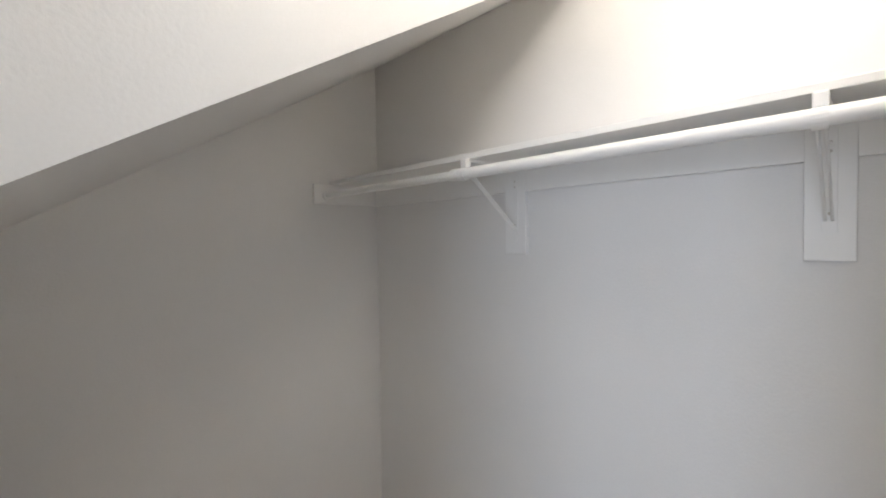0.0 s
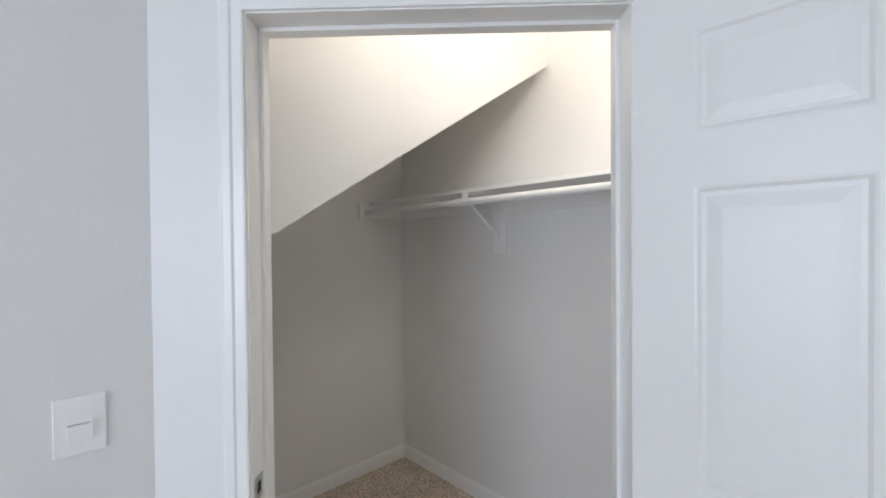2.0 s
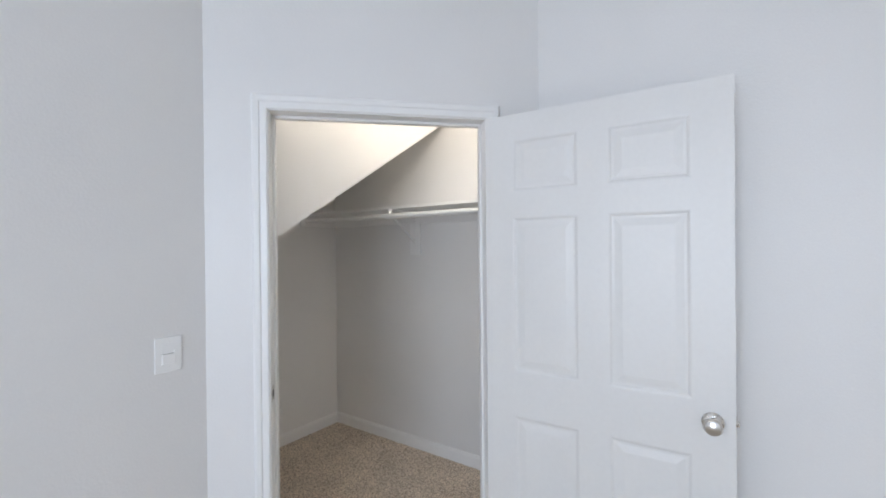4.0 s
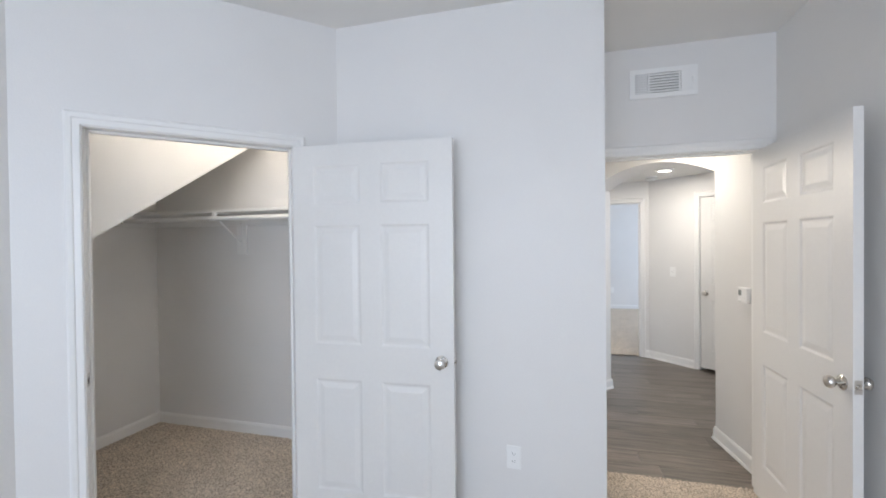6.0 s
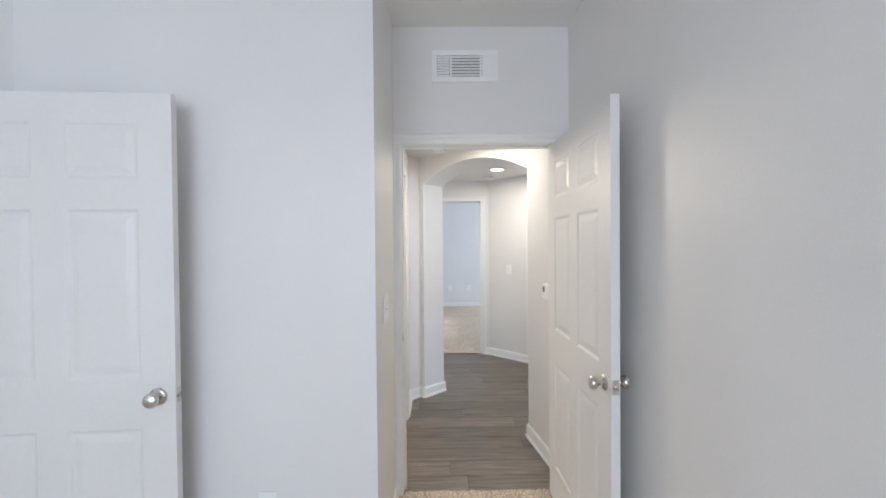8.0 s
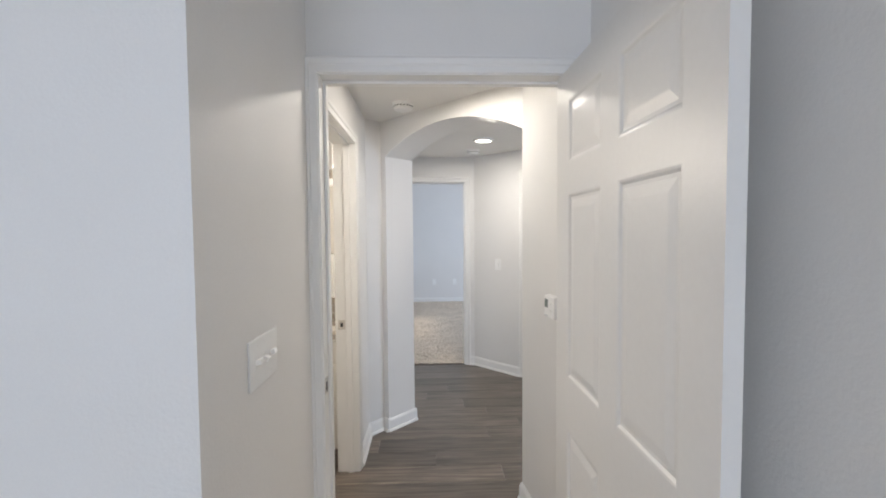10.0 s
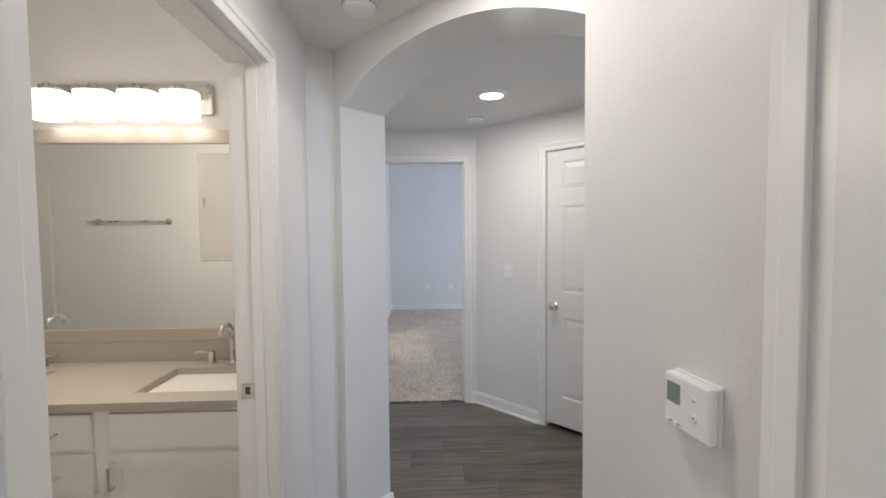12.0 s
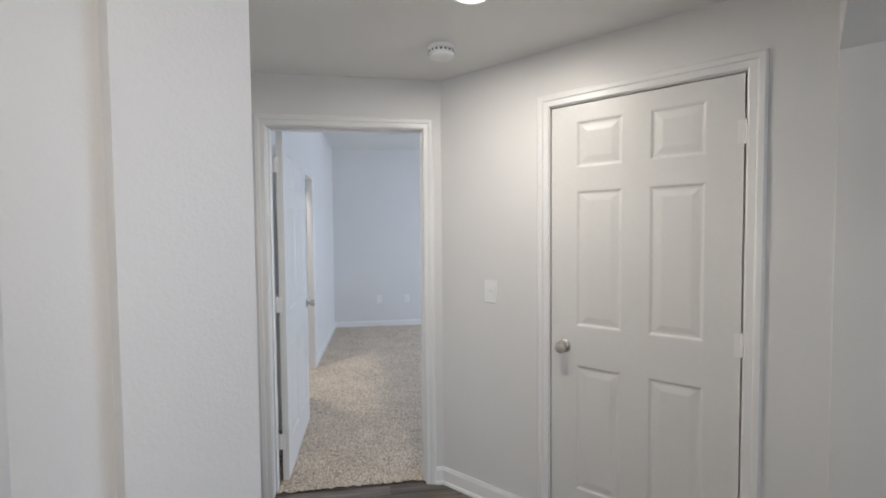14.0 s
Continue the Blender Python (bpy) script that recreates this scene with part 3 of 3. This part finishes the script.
def rod_bracket(x):
    t = thing("rod_bracket", "white pressed-steel shelf and rod bracket", "bracket", pose(x, 0, 0), group="closet rod brackets")
    yb = BACK_Y - 0.0215
    part("wall_flange", box(-0.013, yb - 0.003, 1.52, 0.013, yb, SH_Z - 0.002, bevel=0.001), TRIM, t)
    b = lathe([(0, 0), (0.013, 0), (0.013, 0.004), (0, 0.004)], 16, m=pose(0, yb + 0.0, 1.515, 90, 0, 0))
    part("flange_tip", b, TRIM, t)
    part("top_arm", box(-0.010, 1.84, SH_Z - 0.012, 0.010, yb, SH_Z - 0.001, bevel=0.001), TRIM, t)
    b = bmesh.new()
    for sx in (-0.007, 0.005):
        tube([(sx, yb - 0.002, 1.545), (sx, 1.848, SH_Z - 0.035)], 0.0035, 8, bm=b)
    box(-0.007, -0.002, 0, 0.005, 0.001, 0.01, bm=b)
    bmesh.ops.delete(b, geom=[v for v in b.verts if v.co.y < 0.5], context="VERTS")
    part("strut", b, TRIM, t)
    # cradle round the rod
    b = bmesh.new()
    pr, pq = [], []
    for k in range(15):
        a = radians(-200 + 250 * k / 14)
        c, s = math.cos(a), math.sin(a)
        pr.append((1.834 + 0.0195 * c, 1.722 + 0.0195 * s))
        pq.append((1.834 + 0.0225 * c, 1.722 + 0.0225 * s))
    for i in range(14):
        vs = []
        for x0 in (-0.012, 0.012):
            vs += [b.verts.new((x0, *p)) for p in (pr[i], pr[i + 1], pq[i + 1], pq[i])]
        for f in ((0, 1, 2, 3), (7, 6, 5, 4), (0, 4, 5, 1), (2, 6, 7, 3), (0, 3, 7, 4), (1, 5, 6, 2)):
            b.faces.new([vs[k] for k in f])
    part("cradle", b, TRIM, t)
    part("hook", box(-0.012, 1.830, 1.738, 0.012, 1.857, 1.768, bevel=0.003), TRIM, t)
    for z in (1.70, 1.72, 1.56):
        part("screw", lathe([(0, 0), (0.004, 0), (0.003, 0.002), (0, 0.0025)], 10, m=pose(0, yb - 0.003, z, 90, 0, 0)), NICKEL, t)


for x in (-0.920, -0.062, 0.80):
    rod_bracket(x)


# ---- ceiling lamps ----
def can_light(x, y, z, watts, label, r=0.085):
    t = thing("recessed_light", label, "ceiling light", pose(x, y, z), group="recessed ceiling lights")
    part("trim_ring", lathe([(r * 0.80, -0.012), (r * 0.84, -0.019), (r * 0.98, -0.019), (r * 1.10, -0.012), (r * 1.15, -0.003), (r * 1.15, 0.0), (r * 0.80, 0.0)], 40), PLASTIC, t, smooth=True)
    part("lens", lathe([(0, -0.016), (r * 0.5, -0.016), (r * 0.82, -0.013)], 40), CANLENS, t, "glowing round lamp lens")
    area_lamp("recessed_light_beam", pose(x, y, z - 0.021), r * 1.5, r * 1.5, watts, WARM, "DISK")


def smoke_detector(x, y, z, label):
    t = thing("smoke_detector", label, "smoke detector", pose(x, y, z), group="smoke detectors")
    part("base", lathe([(0, 0), (0.066, 0), (0.066, -0.012), (0.062, -0.016), (0, -0.016)], 32), PLASTIC, t, smooth=True)
    part("cover", lathe([(0.060, -0.016), (0.060, -0.030), (0.054, -0.043), (0.040, -0.048), (0, -0.048)], 32), PLASTIC, t, smooth=True)
    part("test_button", lathe([(0, -0.051), (0.010, -0.051), (0.011, -0.047)], 16, m=pose(0.022, -0.012, 0)), PLASTIC, t)
    b = bmesh.new()
    for k in range(18):
        a = 2 * math.pi * k / 18
        c = box(0.0595, -0.005, -0.029, 0.0608, 0.005, -0.020)
        bmesh.ops.rotate(c, verts=c.verts[:], cent=(0, 0, 0), matrix=Matrix.Rotation(a, 3, "Z"))
        me = bpy.data.meshes.new("tmp")
        c.to_mesh(me)
        b.from_mesh(me)
        c.free()
        bpy.data.meshes.remove(me)
    part("vent_slots", b, GREYP, t)


can_light(2.243, 2.87, HH, 8.6, "round recessed ceiling light, lit, in the hallway")
can_light(2.672, 4.41, HH, 13.5, "round recessed ceiling light, lit, beyond the arch")
smoke_detector(2.025, 3.36, HH, "round white smoke detector on the hallway ceiling")
smoke_detector(2.632, 4.90, HH, "round white smoke detector beyond the arch")


def globe_light(x, y, z, watts, label):
    t = thing("ceiling_globe", label, "ceiling light", pose(x, y, z))
    part("base", lathe([(0, 0), (0.10, 0), (0.10, -0.012), (0.09, -0.02), (0, -0.02)], 32), PLASTIC, t, smooth=True)
    part("bowl", lathe([(0.095, -0.02), (0.105, -0.035), (0.09, -0.065), (0.05, -0.085), (0, -0.09)], 32), SHADE, t, "frosted glass bowl, glowing", smooth=True)
    d = bpy.data.lights.new("globe_glow", "POINT")
    d.energy, d.color, d.shadow_soft_size = watts, WARM, 0.10
    new("globe_glow", d).location = (x, y, z - 0.20)


globe_light(0.0, 1.50, H, 12.0, "frosted glass bowl light, lit, on the closet ceiling")
can_light(FAR_X - 0.4, 7.2, H, 28, "round ceiling light, lit, in the far closet")


# ---- vent ----
def air_vent():
    x0, x1, z0, z1 = 1.978, 2.362, 2.42, 2.603
    t = thing("air_vent", "white steel supply register with angled slats, high on the wall", "vent", pose((x0 + x1) / 2, VENT_Y, (z0 + z1) / 2))
    w, h = (x1 - x0) / 2, (z1 - z0) / 2
    # flat grey sheet on the wall, painted shade between the slats
    part("backing", box(-w + 0.02, -0.002, -h + 0.02, w - 0.02, -0.0005, h - 0.02), GREYP, t)
    for b in ((-w, -0.012, h - 0.03, w, 0, h), (-w, -0.012, -h, w, 0, -h + 0.03), (-w, -0.012, -h + 0.03, -w + 0.032, 0, h - 0.03), (w - 0.032, -0.012, -h + 0.03, w, 0, h - 0.03), (-w + 0.105, -0.011, -h + 0.03, -w + 0.115, 0, h - 0.03), (w - 0.105, -0.011, -h + 0.03, w - 0.095, 0, h - 0.03)):
        part("frame", box(*b, bevel=0.0015), PLASTIC, t)
    n = 7
    for i in range(n):
        z = -h + 0.040 + (2 * h - 0.080) * i / (n - 1)
        b = box(-w + 0.115, -0.0105, -0.0075, w - 0.105, -0.0085, 0.0075, bevel=0.0008)
        bmesh.ops.rotate(b, verts=b.verts[:], cent=(0, -0.0095, 0), matrix=Matrix.Rotation(radians(-24), 3, "X"))
        bmesh.ops.translate(b, verts=b.verts[:], vec=(0, 0, z))
        part("slat", b, PLASTIC, t)
    for sx in (-w + 0.032, w - 0.095):
        for i in range(7):
            x = sx + 0.005 + i * 0.0098
            part("louvre", box(x, -0.010, -h + 0.03, x + (0.0058 if sx < 0 else 0.0092), -0.003, h - 0.03), PLASTIC, t)
        for i in range(8):
            z = -h + 0.038 + (2 * h - 0.076) * i / 7
            part("crossbar", box(sx, -0.0045, z - 0.0035, sx + 0.063, -0.0025, z + 0.0035), PLASTIC, t)
    part("lever", box(w - 0.030, -0.026, -0.012, w - 0.026, -0.012, 0.012, bevel=0.001), PLASTIC, t)


air_vent()


# ---- switches and outlets ----
def wall_plate(name, p, d, z, w, h, label, category, kind_of, n=1):
    """A plate on a wall face at p, running along d (wall on the left of d)."""
    m = frame_of(p, d)
    m.translation.z = z
    t = thing(name, label, category, m)
    part("plate", box(-w / 2, -0.006, -h / 2, w / 2, -0.0003, h / 2, bevel=0.0025), PLASTIC, t)
    for i in range(n):
        x = (i - (n - 1) / 2) * 0.046
        if kind_of == "toggle":
            part("toggle_well", box(x - 0.012, -0.0066, -0.017, x + 0.012, -0.0058, 0.017), PLASTIC, t)
            b = box(x - 0.009, -0.020, -0.006, x + 0.009, -0.004, 0.007, bevel=0.002)
            bmesh.ops.rotate(b, verts=b.verts[:], cent=(x, -0.005, 0), matrix=Matrix.Rotation(radians(-22 if i != 1 else 22), 3, "X"))
            part("toggle", b, PLASTIC, t)
        elif kind_of == "bar":
            b = box(x - 0.023, -0.0068, -0.034, x + 0.023, -0.0058, 0.034)
            part("rocker_well", b, PLASTIC, t)
            b = box(x - 0.021, -0.0105, -0.032, x + 0.021, -0.0060, 0.002, bevel=0.0012)
            bmesh.ops.rotate(b, verts=b.verts[:], cent=(x, -0.006, -0.032), matrix=Matrix.Rotation(radians(3), 3, "X"))
            part("rocker", b, PLASTIC, t)
            # grey strip: the shadow along the rocker's top edge, put in as colour
            part("rocker_gap", box(x - 0.021, -0.0072, 0.0022, x + 0.021, -0.0066, 0.0036), GREYP, t)
            part("dimmer_slide", box(x + 0.016, -0.0125, 0.003, x + 0.022, -0.0064, 0.010, bevel=0.001), PLASTIC, t)
        elif kind_of == "outlet":
            for sz in (-0.02, 0.02):
                f = part("socket_face", box(x - 0.016, -0.0078, sz - 0.014, x + 0.016, -0.0055, sz + 0.014, bevel=0.001), PLASTIC, t)
                for sx in (-0.0065, 0.0065):
                    part("slot", box(x + sx - 0.001, -0.0083, sz - 0.002, x + sx + 0.001, -0.0076, sz + 0.007), GREYP, f)
                part("slot", lathe([(0, 0), (0.002, 0), (0.002, 0.0006), (0, 0.0006)], 8, m=pose(x, -0.0077, sz - 0.007, 90, 0, 0)), GREYP, f)
        for sz in (-h * 0.36, h * 0.36):
            part("screw", lathe([(0, 0), (0.003, 0), (0.002, 0.001), (0, 0.0012)], 8, m=pose(x, -0.006, sz, 90, 0, 0)), PLASTIC, t)
    return t


wall_plate("light_switch", (-0.635, 0.343), (0, 1), 1.132, 0.088, 0.125, "white decorator light switch on the bedroom wall", "switch", "bar")
wall_plate("light_switch", (1.75, 1.735), (0, 1), 1.18, 0.180, 0.122, "white triple toggle light switch plate", "switch", "toggle", 3)
wall_plate("power_outlet", (1.304, 1.435), (1, 0), 0.425, 0.074, 0.118, "white double power outlet low on the wall", "outlet", "outlet")
_s3 = _e(0.323)
wall_plate("light_switch", _s3, (1, -1), 1.143, 0.074, 0.118, "white light switch beside the shut door", "switch", "bar")
for x in (2.29, 2.72):
    wall_plate("power_outlet", (x, FAR_Y), (1, 0), 0.43, 0.075, 0.12, "white power outlet low on the far bedroom wall", "outlet", "outlet")


# ---- thermostat ----
def thermostat():
    m = frame_of((2.747, 2.52), (0.085, -0.62))
    m.translation.z = 1.155
    t = thing("thermostat", "white wall thermostat with a small grey display", "thermostat", m)
    part("base", box(-0.055, -0.008, -0.052, 0.055, -0.0005, 0.052, bevel=0.003), PLASTIC, t)
    part("body", box(-0.053, -0.030, -0.050, 0.053, -0.008, 0.050, bevel=0.005), PLASTIC, t)
    part("display", box(-0.045, -0.0308, -0.004, -0.012, -0.0298, 0.034), LCD, t, "grey display")
    for z in (0.018, -0.012):
        part("button", lathe([(0, 0.002), (0.007, 0.002), (0.008, 0)], 16, m=pose(0.022, -0.030, z, 90, 0, 0)), PLASTIC, t)
        b = box(0.0185, -0.0328, z - 0.001, 0.0255, -0.0319, z + 0.001)
        part("button_mark", b, GREYP, t)
    for x in (-0.040, -0.020):
        part("slider", box(x - 0.004, -0.036, -0.044, x + 0.004, -0.030, -0.036, bevel=0.001), PLASTIC, t)
    part("slider_track", box(-0.050, -0.0305, -0.041, -0.008, -0.0298, -0.039), GREYP, t)


thermostat()


# ---- bathroom ----
VX0, VX1, VF, VB, VZ = -0.05, 1.605, 3.44, 3.984, 0.822


def vanity():
    t = thing("vanity_cabinet", "cream painted double vanity cabinet with drawers and doors", "cabinet")
    part("carcass", box(VX0, VF + 0.025, 0.10, VX1, VB, VZ - 0.032), CAB, t)
    part("toe_kick", box(VX0, VF + 0.09, 0.0, VX1, VB, 0.10), CAB, t)
    def front(name, x0, z0, x1, z1, pull=None):
        b = bmesh.new()
        y = VF + 0.006
        box(x0, y, z0, x1, VF + 0.0245, z1, bevel=0.003, bm=b)
        f = part(name, b, CAB, t)
        if name == "door":
            q = bmesh.new()
            for bb in ((x0 + 0.001, y - 0.006, z0 + 0.001, x0 + 0.055, y, z1 - 0.001), (x1 - 0.055, y - 0.006, z0 + 0.001, x1 - 0.001, y, z1 - 0.001), (x0 + 0.055, y - 0.006, z1 - 0.055, x1 - 0.055, y, z1 - 0.001), (x0 + 0.055, y - 0.006, z0 + 0.001, x1 - 0.055, y, z0 + 0.055)):
                box(*bb, bm=q)
            part("door_frame", q, CAB, f)
        if pull:
            px, pz, vert = pull
            L = 0.05
            pts = [(0, 0, -L), (0, -0.024, -L), (0, -0.028, -L + 0.006), (0, -0.028, L - 0.006), (0, -0.024, L), (0, 0, L)]
            if not vert:
                pts = [(c, b2, a) for a, b2, c in pts]
            part("pull", tube([(px + a, y - 0.006 + b2, pz + c) for a, b2, c in pts], 0.005, 8), NICKEL, f, "satin nickel bar pull")
    for z0, z1 in ((0.632, 0.772), (0.45, 0.612), (0.14, 0.43)):
        front("drawer", 0.605, z0, 0.95, z1, (0.778, (z0 + z1) / 2, False))
    for x0, x1 in ((VX0 + 0.02, 0.535), (1.02, VX1 - 0.03)):
        front("false_front", x0, 0.632, x1, 0.772)
        xm = (x0 + x1) / 2
        front("door", x0, 0.14, x1, 0.612, ((x0 + 0.014) if x0 > 0.9 else (x1 - 0.025), 0.535, True))


vanity()


def counter():
    t = thing("countertop", "beige solid-surface vanity countertop with backsplash", "countertop")
    b = bmesh.new()
    sinks = [(1.29, 3.69), (0.27, 3.69)]
    hw, hd = 0.235, 0.155
    z0, z1 = VZ - 0.032, VZ
    xs = [VX0 - 0.01, 0.27 - hw, 0.27 + hw, 1.29 - hw, 1.29 + hw, VX1]
    y = [VF - 0.008, 3.69 - hd, 3.69 + hd, VB]
    for i in range(5):
        for k in range(3):
            if i in (1, 3) and k == 1:
                continue
            box(xs[i], y[k], z0, xs[i + 1], y[k + 1], z1, bm=b)
    bmesh.ops.remove_doubles(b, verts=b.verts[:], dist=1e-5)
    part("slab", b, COUNTER, t)
    part("backsplash", box(VX0, VB - 0.019, VZ + 0.0005, VX1, VB - 0.0005, VZ + 0.10, bevel=0.002), COUNTER, t)
    for cx, cy in sinks:
        s = thing("sink", "white porcelain undermount rectangular sink", "sink", pose(cx, cy, z0), group="sinks")
        q = bmesh.new()
        loops = []
        for fx, z in ((1.02, -0.001), (1.0, -0.002), (0.94, -0.07), (0.82, -0.11), (0.3, -0.125), (0.08, -0.128)):
            ring = []
            for k in range(32):
                a = 2 * math.pi * k / 32
                c, sn = math.cos(a), math.sin(a)
                e = 0.28 if fx > 0.5 else 0.7
                ring.append(q.verts.new((hw * fx * math.copysign(abs(c) ** e, c), hd * fx * math.copysign(abs(sn) ** e, sn), z)))
            loops.append(ring)
        for p, r in zip(loops, loops[1:]):
            for k in range(32):
                q.faces.new((p[k], p[(k + 1) % 32], r[(k + 1) % 32], r[k]))
        q.faces.new(loops[-1])
        part("bowl", q, PORC, s, smooth=True)
        part("drain", lathe([(0, -0.124), (0.018, -0.124), (0.022, -0.127)], 20), NICKEL, s)
        f = thing("faucet", "brushed nickel widespread bathroom faucet with two lever handles", "faucet", pose(cx, 3.905, VZ), group="faucets")
        part("spout_base", lathe([(0, 0.001), (0.026, 0.001), (0.026, 0.006), (0.017, 0.010), (0.014, 0.02)], 20), NICKEL, f, smooth=True)
        pts = [(0, 0, 0.01), (0, 0, 0.135)] + [(0, -0.062 + 0.062 * math.cos(radians(a)), 0.148 + 0.062 * math.sin(radians(a))) for a in range(0, 166, 15)]
        part("spout", tube(pts, 0.011, 14), NICKEL, f, smooth=True)
        for hx in (-0.105, 0.105):
            part("handle_base", lathe([(0, 0.001), (0.025, 0.001), (0.025, 0.006), (0.018, 0.009), (0.017, 0.058), (0.015, 0.062), (0, 0.062)], 20, m=pose(hx, 0, 0)), NICKEL, f, smooth=True)
            part("lever", tube([(hx, 0, 0.055), (hx + math.copysign(0.075, hx), 0, 0.057)], 0.006, 10), NICKEL, f, smooth=True)


counter()

mir = thing("wall_mirror", "wide vanity mirror with champagne top and bottom rails", "mirror")
part("glass", box(VX0, VB - 0.006, 0.985, VX1, VB - 0.0005, 1.918), MIRROR, mir)
part("top_rail", box(VX0, VB - 0.020, 1.918, VX1, VB - 0.0005, 1.986, bevel=0.002), FRAMEM, mir)
part("bottom_rail", box(VX0, VB - 0.016, 0.924, VX1, VB - 0.0005, 0.985, bevel=0.002), FRAMEM, mir)


def vanity_light():
    t = thing("vanity_light", "four-lamp vanity light with frosted glass shades, lit", "wall light")
    part("back_plate", box(0.37, VB - 0.025, 2.058, 1.205, VB - 0.0005, 2.205, bevel=0.004), NICKEL, t)
    for x in (0.491, 0.70, 0.90, 1.095):
        b = tube([(x, VB - 0.02, 2.17), (x, VB - 0.06, 2.178), (x, VB - 0.105, 2.172)], 0.010, 10)
        lathe([(0, 0.034), (0.022, 0.034), (0.022, 0.010), (0.032, 0.008), (0.032, 0.0), (0, 0.0)], 20, bm=b, m=pose(x, VB - 0.105, 2.143))
        part("arm", b, NICKEL, t)
        q = bmesh.new()
        rings = []
        for z, sc in ((2.143, 0.8), (2.140, 1.0), (2.016, 1.0), (2.012, 0.96), (2.016, 0.92), (2.10, 0.92)):
            rings.append([q.verts.new((x + 0.084 * sc * math.copysign(abs(math.cos(a)) ** 0.75, math.cos(a)), VB - 0.105 + 0.058 * sc * math.copysign(abs(math.sin(a)) ** 0.75, math.sin(a)), z)) for a in [2 * math.pi * k / 32 for k in range(32)]])
        for p, r in zip(rings, rings[1:]):
            for k in range(32):
                q.faces.new((p[k], p[(k + 1) % 32], r[(k + 1) % 32], r[k]))
        q.faces.new(rings[0])
        part("shade", q, SHADE, t, "frosted white glass shade, glowing", smooth=True)
        area_lamp("vanity_light_glow", pose(x, VB - 0.105, 2.011), 0.11, 0.11, 0.5, BATH, "DISK")
    # two added lamps with no fixture, standing in for the shades' outward light
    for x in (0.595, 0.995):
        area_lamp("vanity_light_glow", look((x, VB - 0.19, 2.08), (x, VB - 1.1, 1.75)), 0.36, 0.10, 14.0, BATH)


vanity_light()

tb = thing("towel_bar", "brushed nickel towel bar on the bathroom wall", "towel bar")
part("bar", tube([(-0.68, 2.375, 1.572), (0.02, 2.375, 1.572)], 0.007, 12), NICKEL, tb)
for x in (-0.625, -0.018):
    part("post", lathe([(0, 0), (0.026, 0), (0.026, 0.008), (0.010, 0.012), (0.010, 0.075), (0, 0.075)], 18, m=pose(x, 2.313, 1.572, -90, 0, 0)), NICKEL, tb)
mc = thing("medicine_cabinet", "white wall cabinet with a thin metal edge beside the mirror", "cabinet")
part("body", box(1.174, VB - 0.108, 1.339, 1.556, VB - 0.0205, 1.846, bevel=0.002), CAB, mc)
part("edge_frame", box(1.168, VB - 0.114, 1.333, 1.562, VB - 0.108, 1.852, bevel=0.0015), NICKEL, mc, "thin nickel edge frame")
dr = part("door", box(1.174, VB - 0.118, 1.339, 1.556, VB - 0.114, 1.846, bevel=0.001), CAB, mc)
part("pull", box(1.194, VB - 0.132, 1.592, 1.202, VB - 0.118, 1.640, bevel=0.002), NICKEL, dr, "small nickel finger pull")
hk = thing("linen_door", "white flat linen closet door in the bathroom", "door")
part("slab", box(-1.29, 2.313, 0.01, -1.02, 2.342, 2.07, bevel=0.003), DOORP, hk)
part("robe_hook", tube([(-1.21, 2.342, 1.93), (-1.21, 2.382, 1.93), (-1.21, 2.392, 1.96)], 0.008, 10), NICKEL, hk, "nickel robe hook")


# ---- vinyl planks ----
def planks():
    root = tagged(new("floor_planks"), "grey-brown wood-look vinyl plank floor", "floor", kind="structure")
    w, L, g = 0.178, 1.22, 0.0015
    rs = random.Random(5)
    cache = {}

    def plank_mesh(a):
        key = round(a, 3)
        if key not in cache:
            bm = bmesh.new()
            c = 0.0018
            lo = [bm.verts.new(v) for v in ((0, 0, -0.01), (a, 0, -0.01), (a, w - g, -0.01), (0, w - g, -0.01))]
            mi = [bm.verts.new((v.co.x, v.co.y, -0.001)) for v in lo]
            hi = [bm.verts.new(v) for v in ((c, c, 0), (a - c, c, 0), (a - c, w - g - c, 0), (c, w - g - c, 0))]
            for p, q in ((lo, mi), (mi, hi)):
                for i in range(4):
                    j = (i + 1) % 4
                    bm.faces.new((p[i], p[j], q[j], q[i]))
            bm.faces.new(hi)
            cache[key] = mesh_of("plank", bm, VINYL)
        return cache[key]

    def row(y, x0, x1):
        x = x0 - rs.uniform(0.1, 1.0)
        while x < x1:
            a, c = max(x, x0), min(x + L, x1)
            if c - a > 0.03:
                ob = new("plank", plank_mesh(c - a - g))
                ob.location = (a, y, 0)
                ob.parent = root
            x += L

    y = VENT_Y + 0.03
    while y < 5.39:
        if y < 2.40:
            row(y, 1.62, 2.775)
        elif y < 4.0:
            row(y, -0.1, 4.6)
        else:
            row(y, 1.45, 4.6)
        y += w


planks()
